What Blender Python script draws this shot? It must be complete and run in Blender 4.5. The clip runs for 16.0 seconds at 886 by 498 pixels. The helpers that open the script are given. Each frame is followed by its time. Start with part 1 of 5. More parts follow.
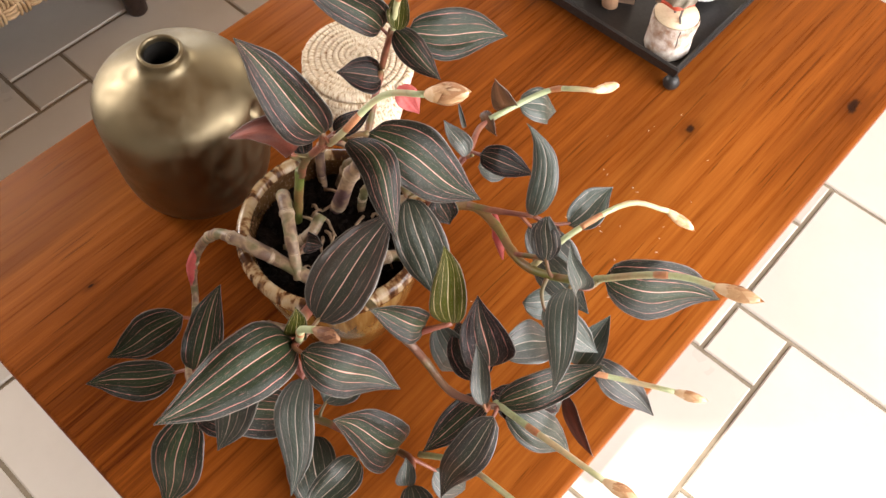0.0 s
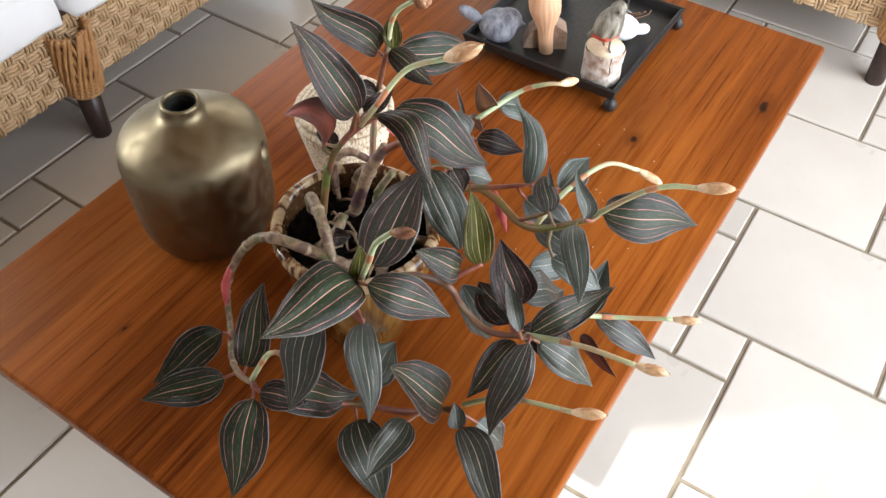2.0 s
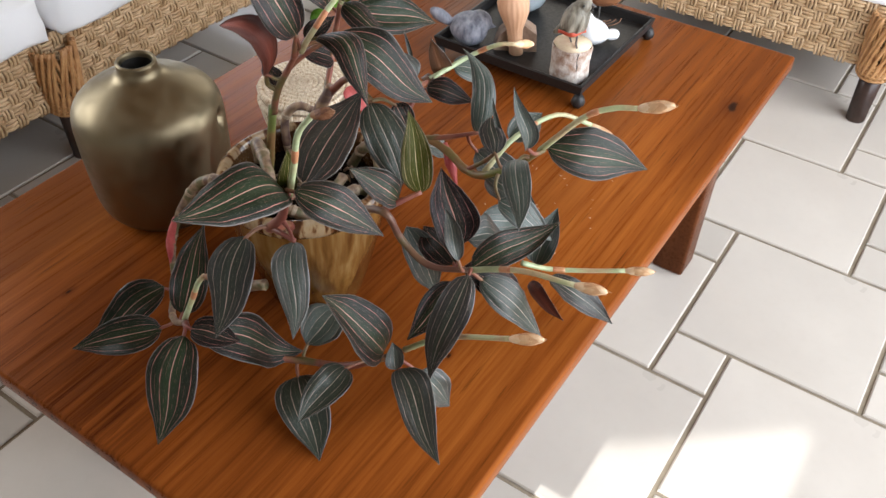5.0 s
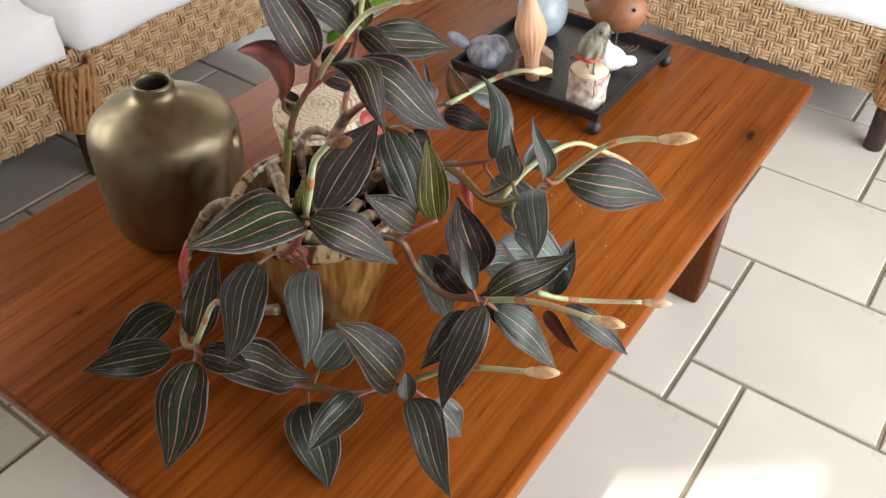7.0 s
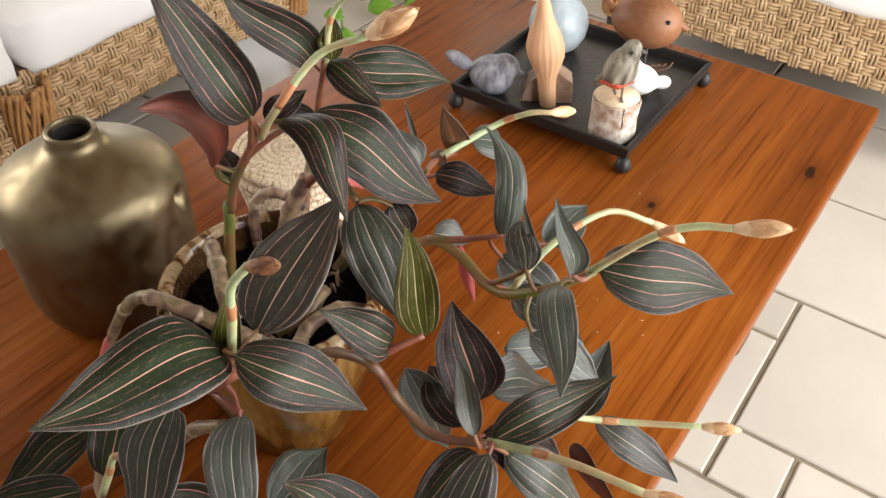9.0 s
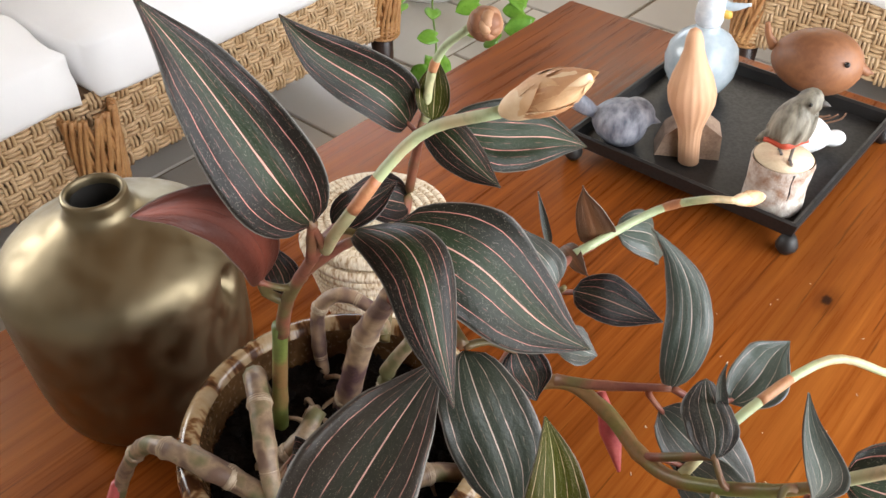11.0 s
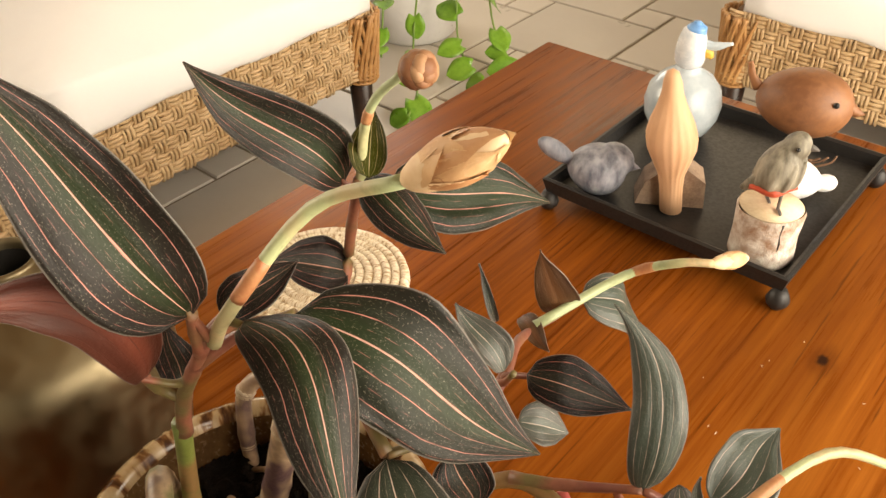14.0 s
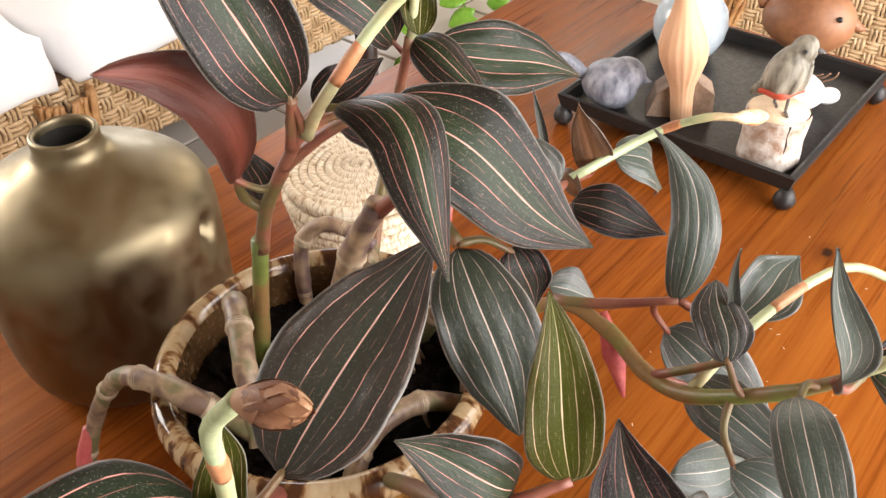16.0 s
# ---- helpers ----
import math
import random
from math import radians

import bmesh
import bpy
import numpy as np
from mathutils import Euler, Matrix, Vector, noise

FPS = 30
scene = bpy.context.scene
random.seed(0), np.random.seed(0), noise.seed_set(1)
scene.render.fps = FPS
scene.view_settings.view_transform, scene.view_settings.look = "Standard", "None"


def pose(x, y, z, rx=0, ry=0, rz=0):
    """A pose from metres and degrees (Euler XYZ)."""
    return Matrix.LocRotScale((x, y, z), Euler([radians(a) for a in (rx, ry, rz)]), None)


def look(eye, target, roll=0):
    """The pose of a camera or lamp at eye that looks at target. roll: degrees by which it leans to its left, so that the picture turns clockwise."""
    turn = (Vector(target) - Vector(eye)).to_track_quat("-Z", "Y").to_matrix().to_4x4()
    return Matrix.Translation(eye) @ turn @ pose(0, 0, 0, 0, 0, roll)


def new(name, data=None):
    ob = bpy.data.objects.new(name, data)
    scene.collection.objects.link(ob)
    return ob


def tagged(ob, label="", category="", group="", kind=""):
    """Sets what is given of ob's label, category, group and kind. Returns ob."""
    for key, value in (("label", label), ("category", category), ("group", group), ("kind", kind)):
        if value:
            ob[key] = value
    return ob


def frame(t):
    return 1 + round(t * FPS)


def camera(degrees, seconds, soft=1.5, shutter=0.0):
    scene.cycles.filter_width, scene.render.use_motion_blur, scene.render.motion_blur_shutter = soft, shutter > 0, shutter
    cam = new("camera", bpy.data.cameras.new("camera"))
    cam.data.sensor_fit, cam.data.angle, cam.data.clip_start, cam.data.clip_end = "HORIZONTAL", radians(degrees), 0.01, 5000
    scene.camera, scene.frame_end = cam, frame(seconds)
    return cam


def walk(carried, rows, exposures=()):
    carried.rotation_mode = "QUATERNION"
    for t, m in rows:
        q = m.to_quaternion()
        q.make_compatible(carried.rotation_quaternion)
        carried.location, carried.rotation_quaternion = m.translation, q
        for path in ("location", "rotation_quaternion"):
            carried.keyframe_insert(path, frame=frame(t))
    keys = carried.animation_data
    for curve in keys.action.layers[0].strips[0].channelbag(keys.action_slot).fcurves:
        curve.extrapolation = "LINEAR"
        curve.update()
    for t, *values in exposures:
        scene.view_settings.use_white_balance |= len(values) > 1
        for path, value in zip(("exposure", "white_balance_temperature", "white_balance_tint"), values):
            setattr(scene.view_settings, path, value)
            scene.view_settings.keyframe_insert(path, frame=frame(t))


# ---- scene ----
cam = camera(55.4, 16.0)
PATH = [
    (0, (0.406, -0.554, 1.269), (-0.256, 0.232, -0.447), 2.7),
    (0.5, (0.401, -0.641, 1.251), (-0.292, 0.247, -0.402), 3.9),
    (1, (0.409, -0.688, 1.243), (-0.32, 0.27, -0.353), 1.5),
    (1.5, (0.433, -0.731, 1.255), (-0.254, 0.335, -0.292), 2.4),
    (2, (0.46, -0.763, 1.263), (-0.239, 0.34, -0.252), 1.2),
    (2.5, (0.495, -0.797, 1.254), (-0.218, 0.327, -0.239), 0.9),
    (3, (0.523, -0.825, 1.231), (-0.212, 0.329, -0.228), 0.7),
    (3.5, (0.548, -0.82, 1.202), (-0.214, 0.371, -0.213), 0.6),
    (3.7, (0.553, -0.817, 1.19), (-0.221, 0.391, -0.203), 0.7),
    (5.8, (0.564, -0.802, 1.139), (-0.25, 0.429, -0.212), 1.9),
    (6, (0.563, -0.802, 1.14), (-0.255, 0.433, -0.203), 2.0),
    (6.5, (0.557, -0.801, 1.141), (-0.271, 0.433, -0.197), 1.9),
    (7, (0.553, -0.796, 1.145), (-0.287, 0.439, -0.186), 1.7),
    (7.5, (0.539, -0.788, 1.142), (-0.311, 0.45, -0.179), 1.6),
    (8, (0.509, -0.742, 1.124), (-0.342, 0.509, -0.185), 1.4),
    (8.2, (0.496, -0.712, 1.112), (-0.351, 0.532, -0.206), 1.2),
    (10.5, (0.342, -0.513, 1.008), (-0.631, 0.629, -0.314), -1.1),
    (11, (0.305, -0.479, 0.991), (-0.714, 0.641, -0.316), -1.4),
    (11.5, (0.284, -0.433, 0.985), (-0.734, 0.725, -0.289), -0.7),
    (12, (0.285, -0.417, 0.974), (-0.749, 0.757, -0.272), -1.1),
    (12.5, (0.279, -0.404, 0.97), (-0.76, 0.764, -0.279), -1.3),
    (13, (0.278, -0.401, 0.967), (-0.757, 0.761, -0.29), -1.4),
    (13.5, (0.281, -0.401, 0.967), (-0.755, 0.759, -0.291), -1.6),
    (14, (0.289, -0.415, 0.964), (-0.762, 0.756, -0.271), -1.9),
    (14.5, (0.296, -0.441, 0.956), (-0.75, 0.721, -0.292), -1.9),
    (15, (0.307, -0.458, 0.953), (-0.731, 0.686, -0.317), -1.6),
    (15.5, (0.311, -0.478, 0.94), (-0.72, 0.678, -0.326), -2.0),
    (16, (0.312, -0.492, 0.932), (-0.7, 0.668, -0.345), -1.6),
]
EXPOSURES = [(0, 0.60, 6650, 15), (1, 0.52, 6000, 11), (2, 0.36, 5850, 9), (2.5, 0.02, 5850, 10), (3.5, 0.02, 5850, 10), (7.5, 0.08, 6300, 10), (8, 0.08, 6900, 10), (10.5, 0.43, 6000, 10), (11, 0.36, 6150, 10), (11.5, -0.06, 6300, 10), (12, -0.06, 6950, 10), (13, 0.18, 7750, 10), (14.5, 0.48, 8600, 12), (15, 0.66, 8000, 10), (16, 0.75, 6600, 13)]
walk(cam, [(t, look(eye, target, roll)) for t, eye, target, roll in PATH], EXPOSURES)

# ---- light ----
SUN_ELEV, SUN_AZ = 41.0, 180.0
world = bpy.data.worlds.new("sky")
scene.world = world
world.use_nodes = True
wn = world.node_tree.nodes
sky = wn.new("ShaderNodeTexSky")
sky.sky_type, sky.sun_disc = "NISHITA", False
sky.sun_elevation, sky.sun_rotation = radians(SUN_ELEV), radians(SUN_AZ)
wn["Background"].inputs["Strength"].default_value = 0.1
world.node_tree.links.new(sky.outputs["Color"], wn["Background"].inputs["Color"])

sun = new("sun", bpy.data.lights.new("sun", "SUN"))
sun.data.energy, sun.data.angle, sun.data.color = 5.0, radians(0.7), (1.0, 0.95, 0.86)
sun.matrix_world = look((0, -3 * math.cos(radians(SUN_ELEV)), 3 * math.sin(radians(SUN_ELEV))), (0, 0, 0))


def window_light(name, eye, target, width, height, watts, colour):
    ob = new(name, bpy.data.lights.new(name, "AREA"))
    ob.data.shape, ob.data.size, ob.data.size_y = "RECTANGLE", width, height
    ob.data.energy, ob.data.color = watts, colour
    ob.matrix_world = look(eye, target)
    return ob


window_light("window_light_east", (1.50, 0.35, 1.20), (0, 0.35, 1.15), 2.2, 1.8, 82, (1.0, 0.98, 0.95))
# added fill to brighten the vase and the near-left floor, not a known window
window_light("window_light_southwest", (-2.35, -0.95, 1.45), (0, -0.85, 1.0), 1.2, 1.2, 35, (1.0, 0.95, 0.87))
window_light("window_light_west", (-2.35, 1.7, 1.35), (0, 1.7, 1.2), 1.1, 1.1, 15, (0.93, 0.96, 1.0))
window_light("window_light_north", (-1.1, 2.55, 1.5), (-1.1, 0, 1.2), 1.3, 1.1, 13, (1.0, 0.85, 0.62))


# ---- materials ----
def material(name, rough=0.5, metal=0.0):
    m = bpy.data.materials.new(name)
    m.use_nodes = True
    b = m.node_tree.nodes["Principled BSDF"]
    b.inputs["Roughness"].default_value, b.inputs["Metallic"].default_value = rough, metal
    return m, m.node_tree.nodes, m.node_tree.links, b


def noise_of(n, l, scale, detail=4, stretch=(1, 1, 1), coords="Object", rough=0.55):
    c, mp, t = n.new("ShaderNodeTexCoord"), n.new("ShaderNodeMapping"), n.new("ShaderNodeTexNoise")
    mp.inputs["Scale"].default_value = stretch
    t.inputs["Scale"].default_value, t.inputs["Detail"].default_value, t.inputs["Roughness"].default_value = scale, detail, rough
    l.new(c.outputs[coords], mp.inputs["Vector"])
    l.new(mp.outputs["Vector"], t.inputs["Vector"])
    return t.outputs["Fac"]


def ramp(n, l, fac, *stops):
    r = n.new("ShaderNodeValToRGB")
    e = r.color_ramp.elements
    while len(e) < len(stops):
        e.new(0.5)
    for el, (p, c) in zip(e, stops):
        el.position, el.color = p, (*c, 1)
    l.new(fac, r.inputs["Fac"])
    return r.outputs["Color"]


def mix(n, l, fac, a, b, blend="MIX"):
    m = n.new("ShaderNodeMix")
    m.data_type, m.blend_type = "RGBA", blend
    for sock, val in ((m.inputs[0], fac), (m.inputs[6], a), (m.inputs[7], b)):
        if isinstance(val, (int, float)):
            sock.default_value = val
        elif isinstance(val, tuple):
            sock.default_value = (*val, 1)
        else:
            l.new(val, sock)
    return m.outputs[2]


def calc(n, l, op, a, b=0.0, c=0.0):
    m = n.new("ShaderNodeMath")
    m.operation = op
    for sock, val in zip(m.inputs, (a, b, c)):
        if isinstance(val, (int, float)):
            sock.default_value = val
        else:
            l.new(val, sock)
    return m.outputs[0]


def span(n, l, fac, lo, hi, a=0.0, b=1.0):
    r = n.new("ShaderNodeMapRange")
    r.interpolation_type = "SMOOTHSTEP"
    l.new(fac, r.inputs[0])
    for k, v in zip((1, 2, 3, 4), (lo, hi, a, b)):
        r.inputs[k].default_value = v
    return r.outputs[0]


def relief(n, l, b, height, strength, distance):
    u = n.new("ShaderNodeBump")
    u.inputs["Strength"].default_value, u.inputs["Distance"].default_value = strength, distance
    l.new(height, u.inputs["Height"])
    l.new(u.outputs["Normal"], b.inputs["Normal"])


def speckled(name, c1, c2, scale, rough=0.5, metal=0.0, fine=None, bump=0.2, depth=0.001, stretch=(1, 1, 1)):
    """A surface that wavers between two colours at a coarse and a fine scale."""
    m, n, l, b = material(name, rough, metal)
    f1 = noise_of(n, l, scale, 4, stretch)
    f2 = noise_of(n, l, fine or scale * 7, 5, stretch)
    f = calc(n, l, "ADD", calc(n, l, "MULTIPLY", f1, 0.65), calc(n, l, "MULTIPLY", f2, 0.35))
    l.new(ramp(n, l, f, (0.35, c1), (0.65, c2)), b.inputs["Base Color"])
    l.new(span(n, l, f2, 0.3, 0.7, max(rough - 0.08, 0.02), min(rough + 0.1, 1)), b.inputs["Roughness"])
    relief(n, l, b, f2, bump, depth)
    return m


def vary(n, l, colour, low=0.85, high=1.12):
    """Each piece a little lighter or darker than the next."""
    o = n.new("ShaderNodeObjectInfo")
    h = n.new("ShaderNodeHueSaturation")
    l.new(span(n, l, o.outputs["Random"], 0, 1, low, high), h.inputs["Value"])
    l.new(colour, h.inputs["Color"])
    return h.outputs["Color"]


def tile_material():
    m, n, l, b = material("glazed_tile", 0.3)
    b.inputs["Specular IOR Level"].default_value = 0.4
    f1, f2 = noise_of(n, l, 5, 4), noise_of(n, l, 60, 5)
    col = ramp(n, l, f1, (0.3, (0.53, 0.485, 0.425)), (0.7, (0.58, 0.535, 0.47)))
    col = mix(n, l, span(n, l, f2, 0.45, 0.85, 0, 0.10), col, (0.42, 0.37, 0.30))
    l.new(vary(n, l, col, 0.88, 1.06), b.inputs["Base Color"])
    l.new(span(n, l, f1, 0.3, 0.7, 0.27, 0.36), b.inputs["Roughness"])
    relief(n, l, b, noise_of(n, l, 9, 2), 0.10, 0.002)
    return m


def wood_material(name, dark, mid, light, knots=(), rough=0.30):
    m, n, l, b = material(name, rough)
    b.inputs["Specular IOR Level"].default_value = 0.07
    b.inputs["Specular Tint"].default_value = (1.0, 0.70, 0.36, 1)
    warp = noise_of(n, l, 2.2, 2, (1, 0.35, 1))
    c = n.new("ShaderNodeTexCoord")
    sep = n.new("ShaderNodeSeparateXYZ")
    l.new(c.outputs["Object"], sep.inputs["Vector"])
    # growth rings as long bands across x, bent by slow noise
    ring = calc(n, l, "ADD", calc(n, l, "MULTIPLY", sep.outputs["X"], 70), calc(n, l, "MULTIPLY", warp, 9))
    band = calc(n, l, "PINGPONG", ring, 1.0)
    fibre = noise_of(n, l, 170, 5, (1, 0.025, 1), rough=0.72)
    broad = noise_of(n, l, 3.0, 3, (1, 0.25, 1))
    f = calc(n, l, "ADD", calc(n, l, "MULTIPLY", band, 0.07), calc(n, l, "ADD", calc(n, l, "MULTIPLY", fibre, 0.42), calc(n, l, "MULTIPLY", broad, 0.56)))
    col = ramp(n, l, f, (0.34, dark), (0.52, mid), (0.74, light))
    stain = span(n, l, noise_of(n, l, 5.5, 4, (1, 0.22, 1)), 0.46, 0.70, 0, 0.52)
    col = mix(n, l, stain, col, dark)
    pores = span(n, l, noise_of(n, l, 260, 3, (1, 0.03, 1)), 0.62, 0.72, 0, 0.5)
    col = mix(n, l, pores, col, tuple(v * 0.45 for v in dark))
    for kx, ky, r in knots:
        dx = calc(n, l, "MULTIPLY", calc(n, l, "SUBTRACT", sep.outputs["X"], kx), 2.1)
        dy = calc(n, l, "SUBTRACT", sep.outputs["Y"], ky)
        d = calc(n, l, "SQRT", calc(n, l, "ADD", calc(n, l, "MULTIPLY", dx, dx), calc(n, l, "MULTIPLY", dy, dy)))
        d = calc(n, l, "ADD", d, calc(n, l, "MULTIPLY", calc(n, l, "SUBTRACT", noise_of(n, l, 75, 3, (1, 0.5, 1)), 0.38), r * 2.2))
        col = mix(n, l, span(n, l, d, r * 1.1, r * 3.0, 0.45, 0.0), col, dark)
        col = mix(n, l, span(n, l, d, r * 0.7, r * 1.25, 0.93, 0.0), col, (0.018, 0.008, 0.005))
    l.new(col, b.inputs["Base Color"])
    l.new(span(n, l, fibre, 0.3, 0.75, rough - 0.06, rough + 0.14), b.inputs["Roughness"])
    relief(n, l, b, fibre, 0.1, 0.0006)
    return m


def leaf_material(name, green, brown, vein, midrib, under=False, gloss=0.27, lane_gain=2.4):
    m, n, l, b = material(name, 0.44)
    b.inputs["Sheen Weight"].default_value, b.inputs["Sheen Roughness"].default_value = 0.015, 0.35
    b.inputs["Specular IOR Level"].default_value = gloss
    uv = n.new("ShaderNodeUVMap")
    uv.uv_map = "leaf"
    sep = n.new("ShaderNodeSeparateXYZ")
    l.new(uv.outputs["UV"], sep.inputs["Vector"])
    info = n.new("ShaderNodeObjectInfo")
    rnd = info.outputs["Random"]

    def along(fx, fy, detail, seed):
        """Noise in the leaf's own directions, different on each leaf."""
        com, tex = n.new("ShaderNodeCombineXYZ"), n.new("ShaderNodeTexNoise")
        l.new(calc(n, l, "MULTIPLY", sep.outputs["X"], fx), com.inputs["X"])
        l.new(calc(n, l, "MULTIPLY", sep.outputs["Y"], fy), com.inputs["Y"])
        l.new(calc(n, l, "MULTIPLY", rnd, seed), com.inputs["Z"])
        l.new(com.outputs["Vector"], tex.inputs["Vector"])
        tex.inputs["Scale"].default_value, tex.inputs["Detail"].default_value = 1.0, detail
        return tex.outputs["Fac"]

    edge = calc(n, l, "ABSOLUTE", calc(n, l, "SUBTRACT", calc(n, l, "MULTIPLY", sep.outputs["Y"], 2.0), 1.0))
    v = calc(n, l, "ADD", edge, calc(n, l, "MULTIPLY", calc(n, l, "SUBTRACT", along(4, 5, 2, 40.0), 0.5), 0.10))
    v = calc(n, l, "MULTIPLY", v, calc(n, l, "ADD", 0.95, calc(n, l, "MULTIPLY", rnd, 0.16)))
    near = calc(n, l, "PINGPONG", v, 0.19)          # 0 on lines at multiples of 0.38
    main = span(n, l, near, 0.004, 0.013, 1, 0)
    main = calc(n, l, "MULTIPLY", main, span(n, l, along(9, 7, 2, 71.0), 0.34, 0.56, 0.25, 1.0))
    main = calc(n, l, "MULTIPLY", main, span(n, l, edge, 0.93, 0.96, 1, 0))
    mid = span(n, l, edge, 0.006, 0.021, 1, 0)
    half = calc(n, l, "SUBTRACT", 0.19, near)
    fine = calc(n, l, "MULTIPLY", span(n, l, half, 0.003, 0.010, 1, 0), span(n, l, along(16, 12, 3, 33.0), 0.47, 0.58))
    dash = calc(n, l, "MULTIPLY", span(n, l, along(52, 78, 3, 50.0), 0.63, 0.70), 0.5)
    speck = calc(n, l, "MULTIPLY", span(n, l, along(150, 120, 1, 91.0), 0.665, 0.70), 0.48)
    tone = span(n, l, calc(n, l, "ADD", calc(n, l, "MULTIPLY", rnd, 0.6), calc(n, l, "MULTIPLY", noise_of(n, l, 14, 3), 0.5)), 0.25, 0.85)
    col = mix(n, l, tone, green, brown)
    lane = mix(n, l, span(n, l, calc(n, l, "ADD", v, calc(n, l, "MULTIPLY", along(3, 6, 3, 17.0), 0.5)), 0.3, 0.85, 1, 0), col, tuple(c * lane_gain for c in green))
    col = mix(n, l, 0.8, col, lane)
    col = mix(n, l, span(n, l, v, 0.6, 0.95, 0, 0.65), col, tuple(c * 0.75 for c in brown))
    # pale margin line: the sheen caught along the leaf edge, painted in
    col = mix(n, l, span(n, l, edge, 0.962, 0.99, 0, 0.75), col, (0.20, 0.18, 0.16))
    col = mix(n, l, calc(n, l, "MULTIPLY", dash, 0.2 if under else 1.0), col, tuple(c * 2.6 + 0.03 for c in green))
    col = mix(n, l, calc(n, l, "MULTIPLY", speck, 0.15 if under else 1.0), col, (0.26, 0.23, 0.18))
    col = mix(n, l, calc(n, l, "MULTIPLY", fine, 0.24 if not under else 0.15), col, vein)
    col = mix(n, l, calc(n, l, "MULTIPLY", main, 0.85 if not under else 0.35), col, vein)
    col = mix(n, l, calc(n, l, "MULTIPLY", mid, 0.85 if not under else 0.35), col, midrib)
    l.new(col, b.inputs["Base Color"])
    h = calc(n, l, "ADD", calc(n, l, "MULTIPLY", main, -1.0), calc(n, l, "ADD", calc(n, l, "MULTIPLY", noise_of(n, l, 500, 2), 0.5), calc(n, l, "MULTIPLY", along(30, 22, 3, 61.0), 0.8)))
    relief(n, l, b, h, 0.4, 0.0007)
    return m


def banded_material(name, c1, c2, c3, scale, rough=0.45):
    """A jointed stem: colour wavers along it."""
    m, n, l, b = material(name, rough)
    f1, f2 = noise_of(n, l, scale, 2), noise_of(n, l, scale * 12, 4)
    col = ramp(n, l, f1, (0.38, c1), (0.5, c2), (0.62, c3))
    col = mix(n, l, span(n, l, f2, 0.45, 0.75, 0, 0.4), col, tuple(v * 0.5 for v in c2))
    l.new(col, b.inputs["Base Color"])
    relief(n, l, b, f2, 0.25, 0.0008)
    return m


def glaze_material(name, height_lo, height_hi):
    """Amber glaze that ran down in streaks over a brown rim."""
    m, n, l, b = material(name, 0.16)
    f = noise_of(n, l, 34, 4, (1, 1, 0.1))
    f2 = noise_of(n, l, 16, 3, (1, 1, 0.5))
    col = ramp(n, l, f, (0.38, (0.035, 0.011, 0.004)), (0.49, (0.115, 0.045, 0.011)), (0.60, (0.24, 0.125, 0.034)), (0.74, (0.40, 0.27, 0.11)))
    col = mix(n, l, span(n, l, f2, 0.5, 0.7, 0, 0.4), col, (0.16, 0.10, 0.02))
    l.new(col, b.inputs["Base Color"])
    relief(n, l, b, f, 0.1, 0.001)
    return m


def polar_noise(n, l, turns, across, up, detail=3):
    """Noise laid round the z axis: fine across the angle, coarse along the radius."""
    c, sep, com, t = n.new("ShaderNodeTexCoord"), n.new("ShaderNodeSeparateXYZ"), n.new("ShaderNodeCombineXYZ"), n.new("ShaderNodeTexNoise")
    l.new(c.outputs["Object"], sep.inputs["Vector"])
    ang = calc(n, l, "ARCTAN2", sep.outputs["Y"], sep.outputs["X"])
    rad = calc(n, l, "SQRT", calc(n, l, "ADD", calc(n, l, "MULTIPLY", sep.outputs["X"], sep.outputs["X"]), calc(n, l, "MULTIPLY", sep.outputs["Y"], sep.outputs["Y"])))
    for sock, v, k in (("X", ang, turns), ("Y", rad, across), ("Z", sep.outputs["Z"], up)):
        l.new(calc(n, l, "MULTIPLY", v, k), com.inputs[sock])
    l.new(com.outputs["Vector"], t.inputs["Vector"])
    t.inputs["Scale"].default_value, t.inputs["Detail"].default_value = 1.0, detail
    return t.outputs["Fac"]


def straw_material():
    """Pale straw coils sewn with darker stitches."""
    m, n, l, b = material("coiled_straw", 0.7)
    f = polar_noise(n, l, 26.0, 130.0, 130.0, 2)
    g = polar_noise(n, l, 90.0, 60.0, 60.0, 2)
    col = ramp(n, l, f, (0.32, (0.36, 0.22, 0.11)), (0.42, (0.66, 0.52, 0.34)), (0.54, (0.84, 0.74, 0.57)), (0.7, (0.90, 0.82, 0.67)))
    l.new(mix(n, l, span(n, l, g, 0.4, 0.65, 0.0, 0.3), col, (0.40, 0.27, 0.15)), b.inputs["Base Color"])
    relief(n, l, b, g, 0.6, 0.0015)
    return m


def rim_material():
    """Cream glaze with brown dashes that run across the rim."""
    m, n, l, b = material("rim_glaze", 0.13)
    col = ramp(n, l, polar_noise(n, l, 11.0, 60.0, 25.0), (0.40, (0.060, 0.022, 0.008)), (0.47, (0.17, 0.080, 0.030)), (0.53, (0.36, 0.25, 0.135)), (0.74, (0.46, 0.36, 0.23)))
    l.new(col, b.inputs["Base Color"])
    return m


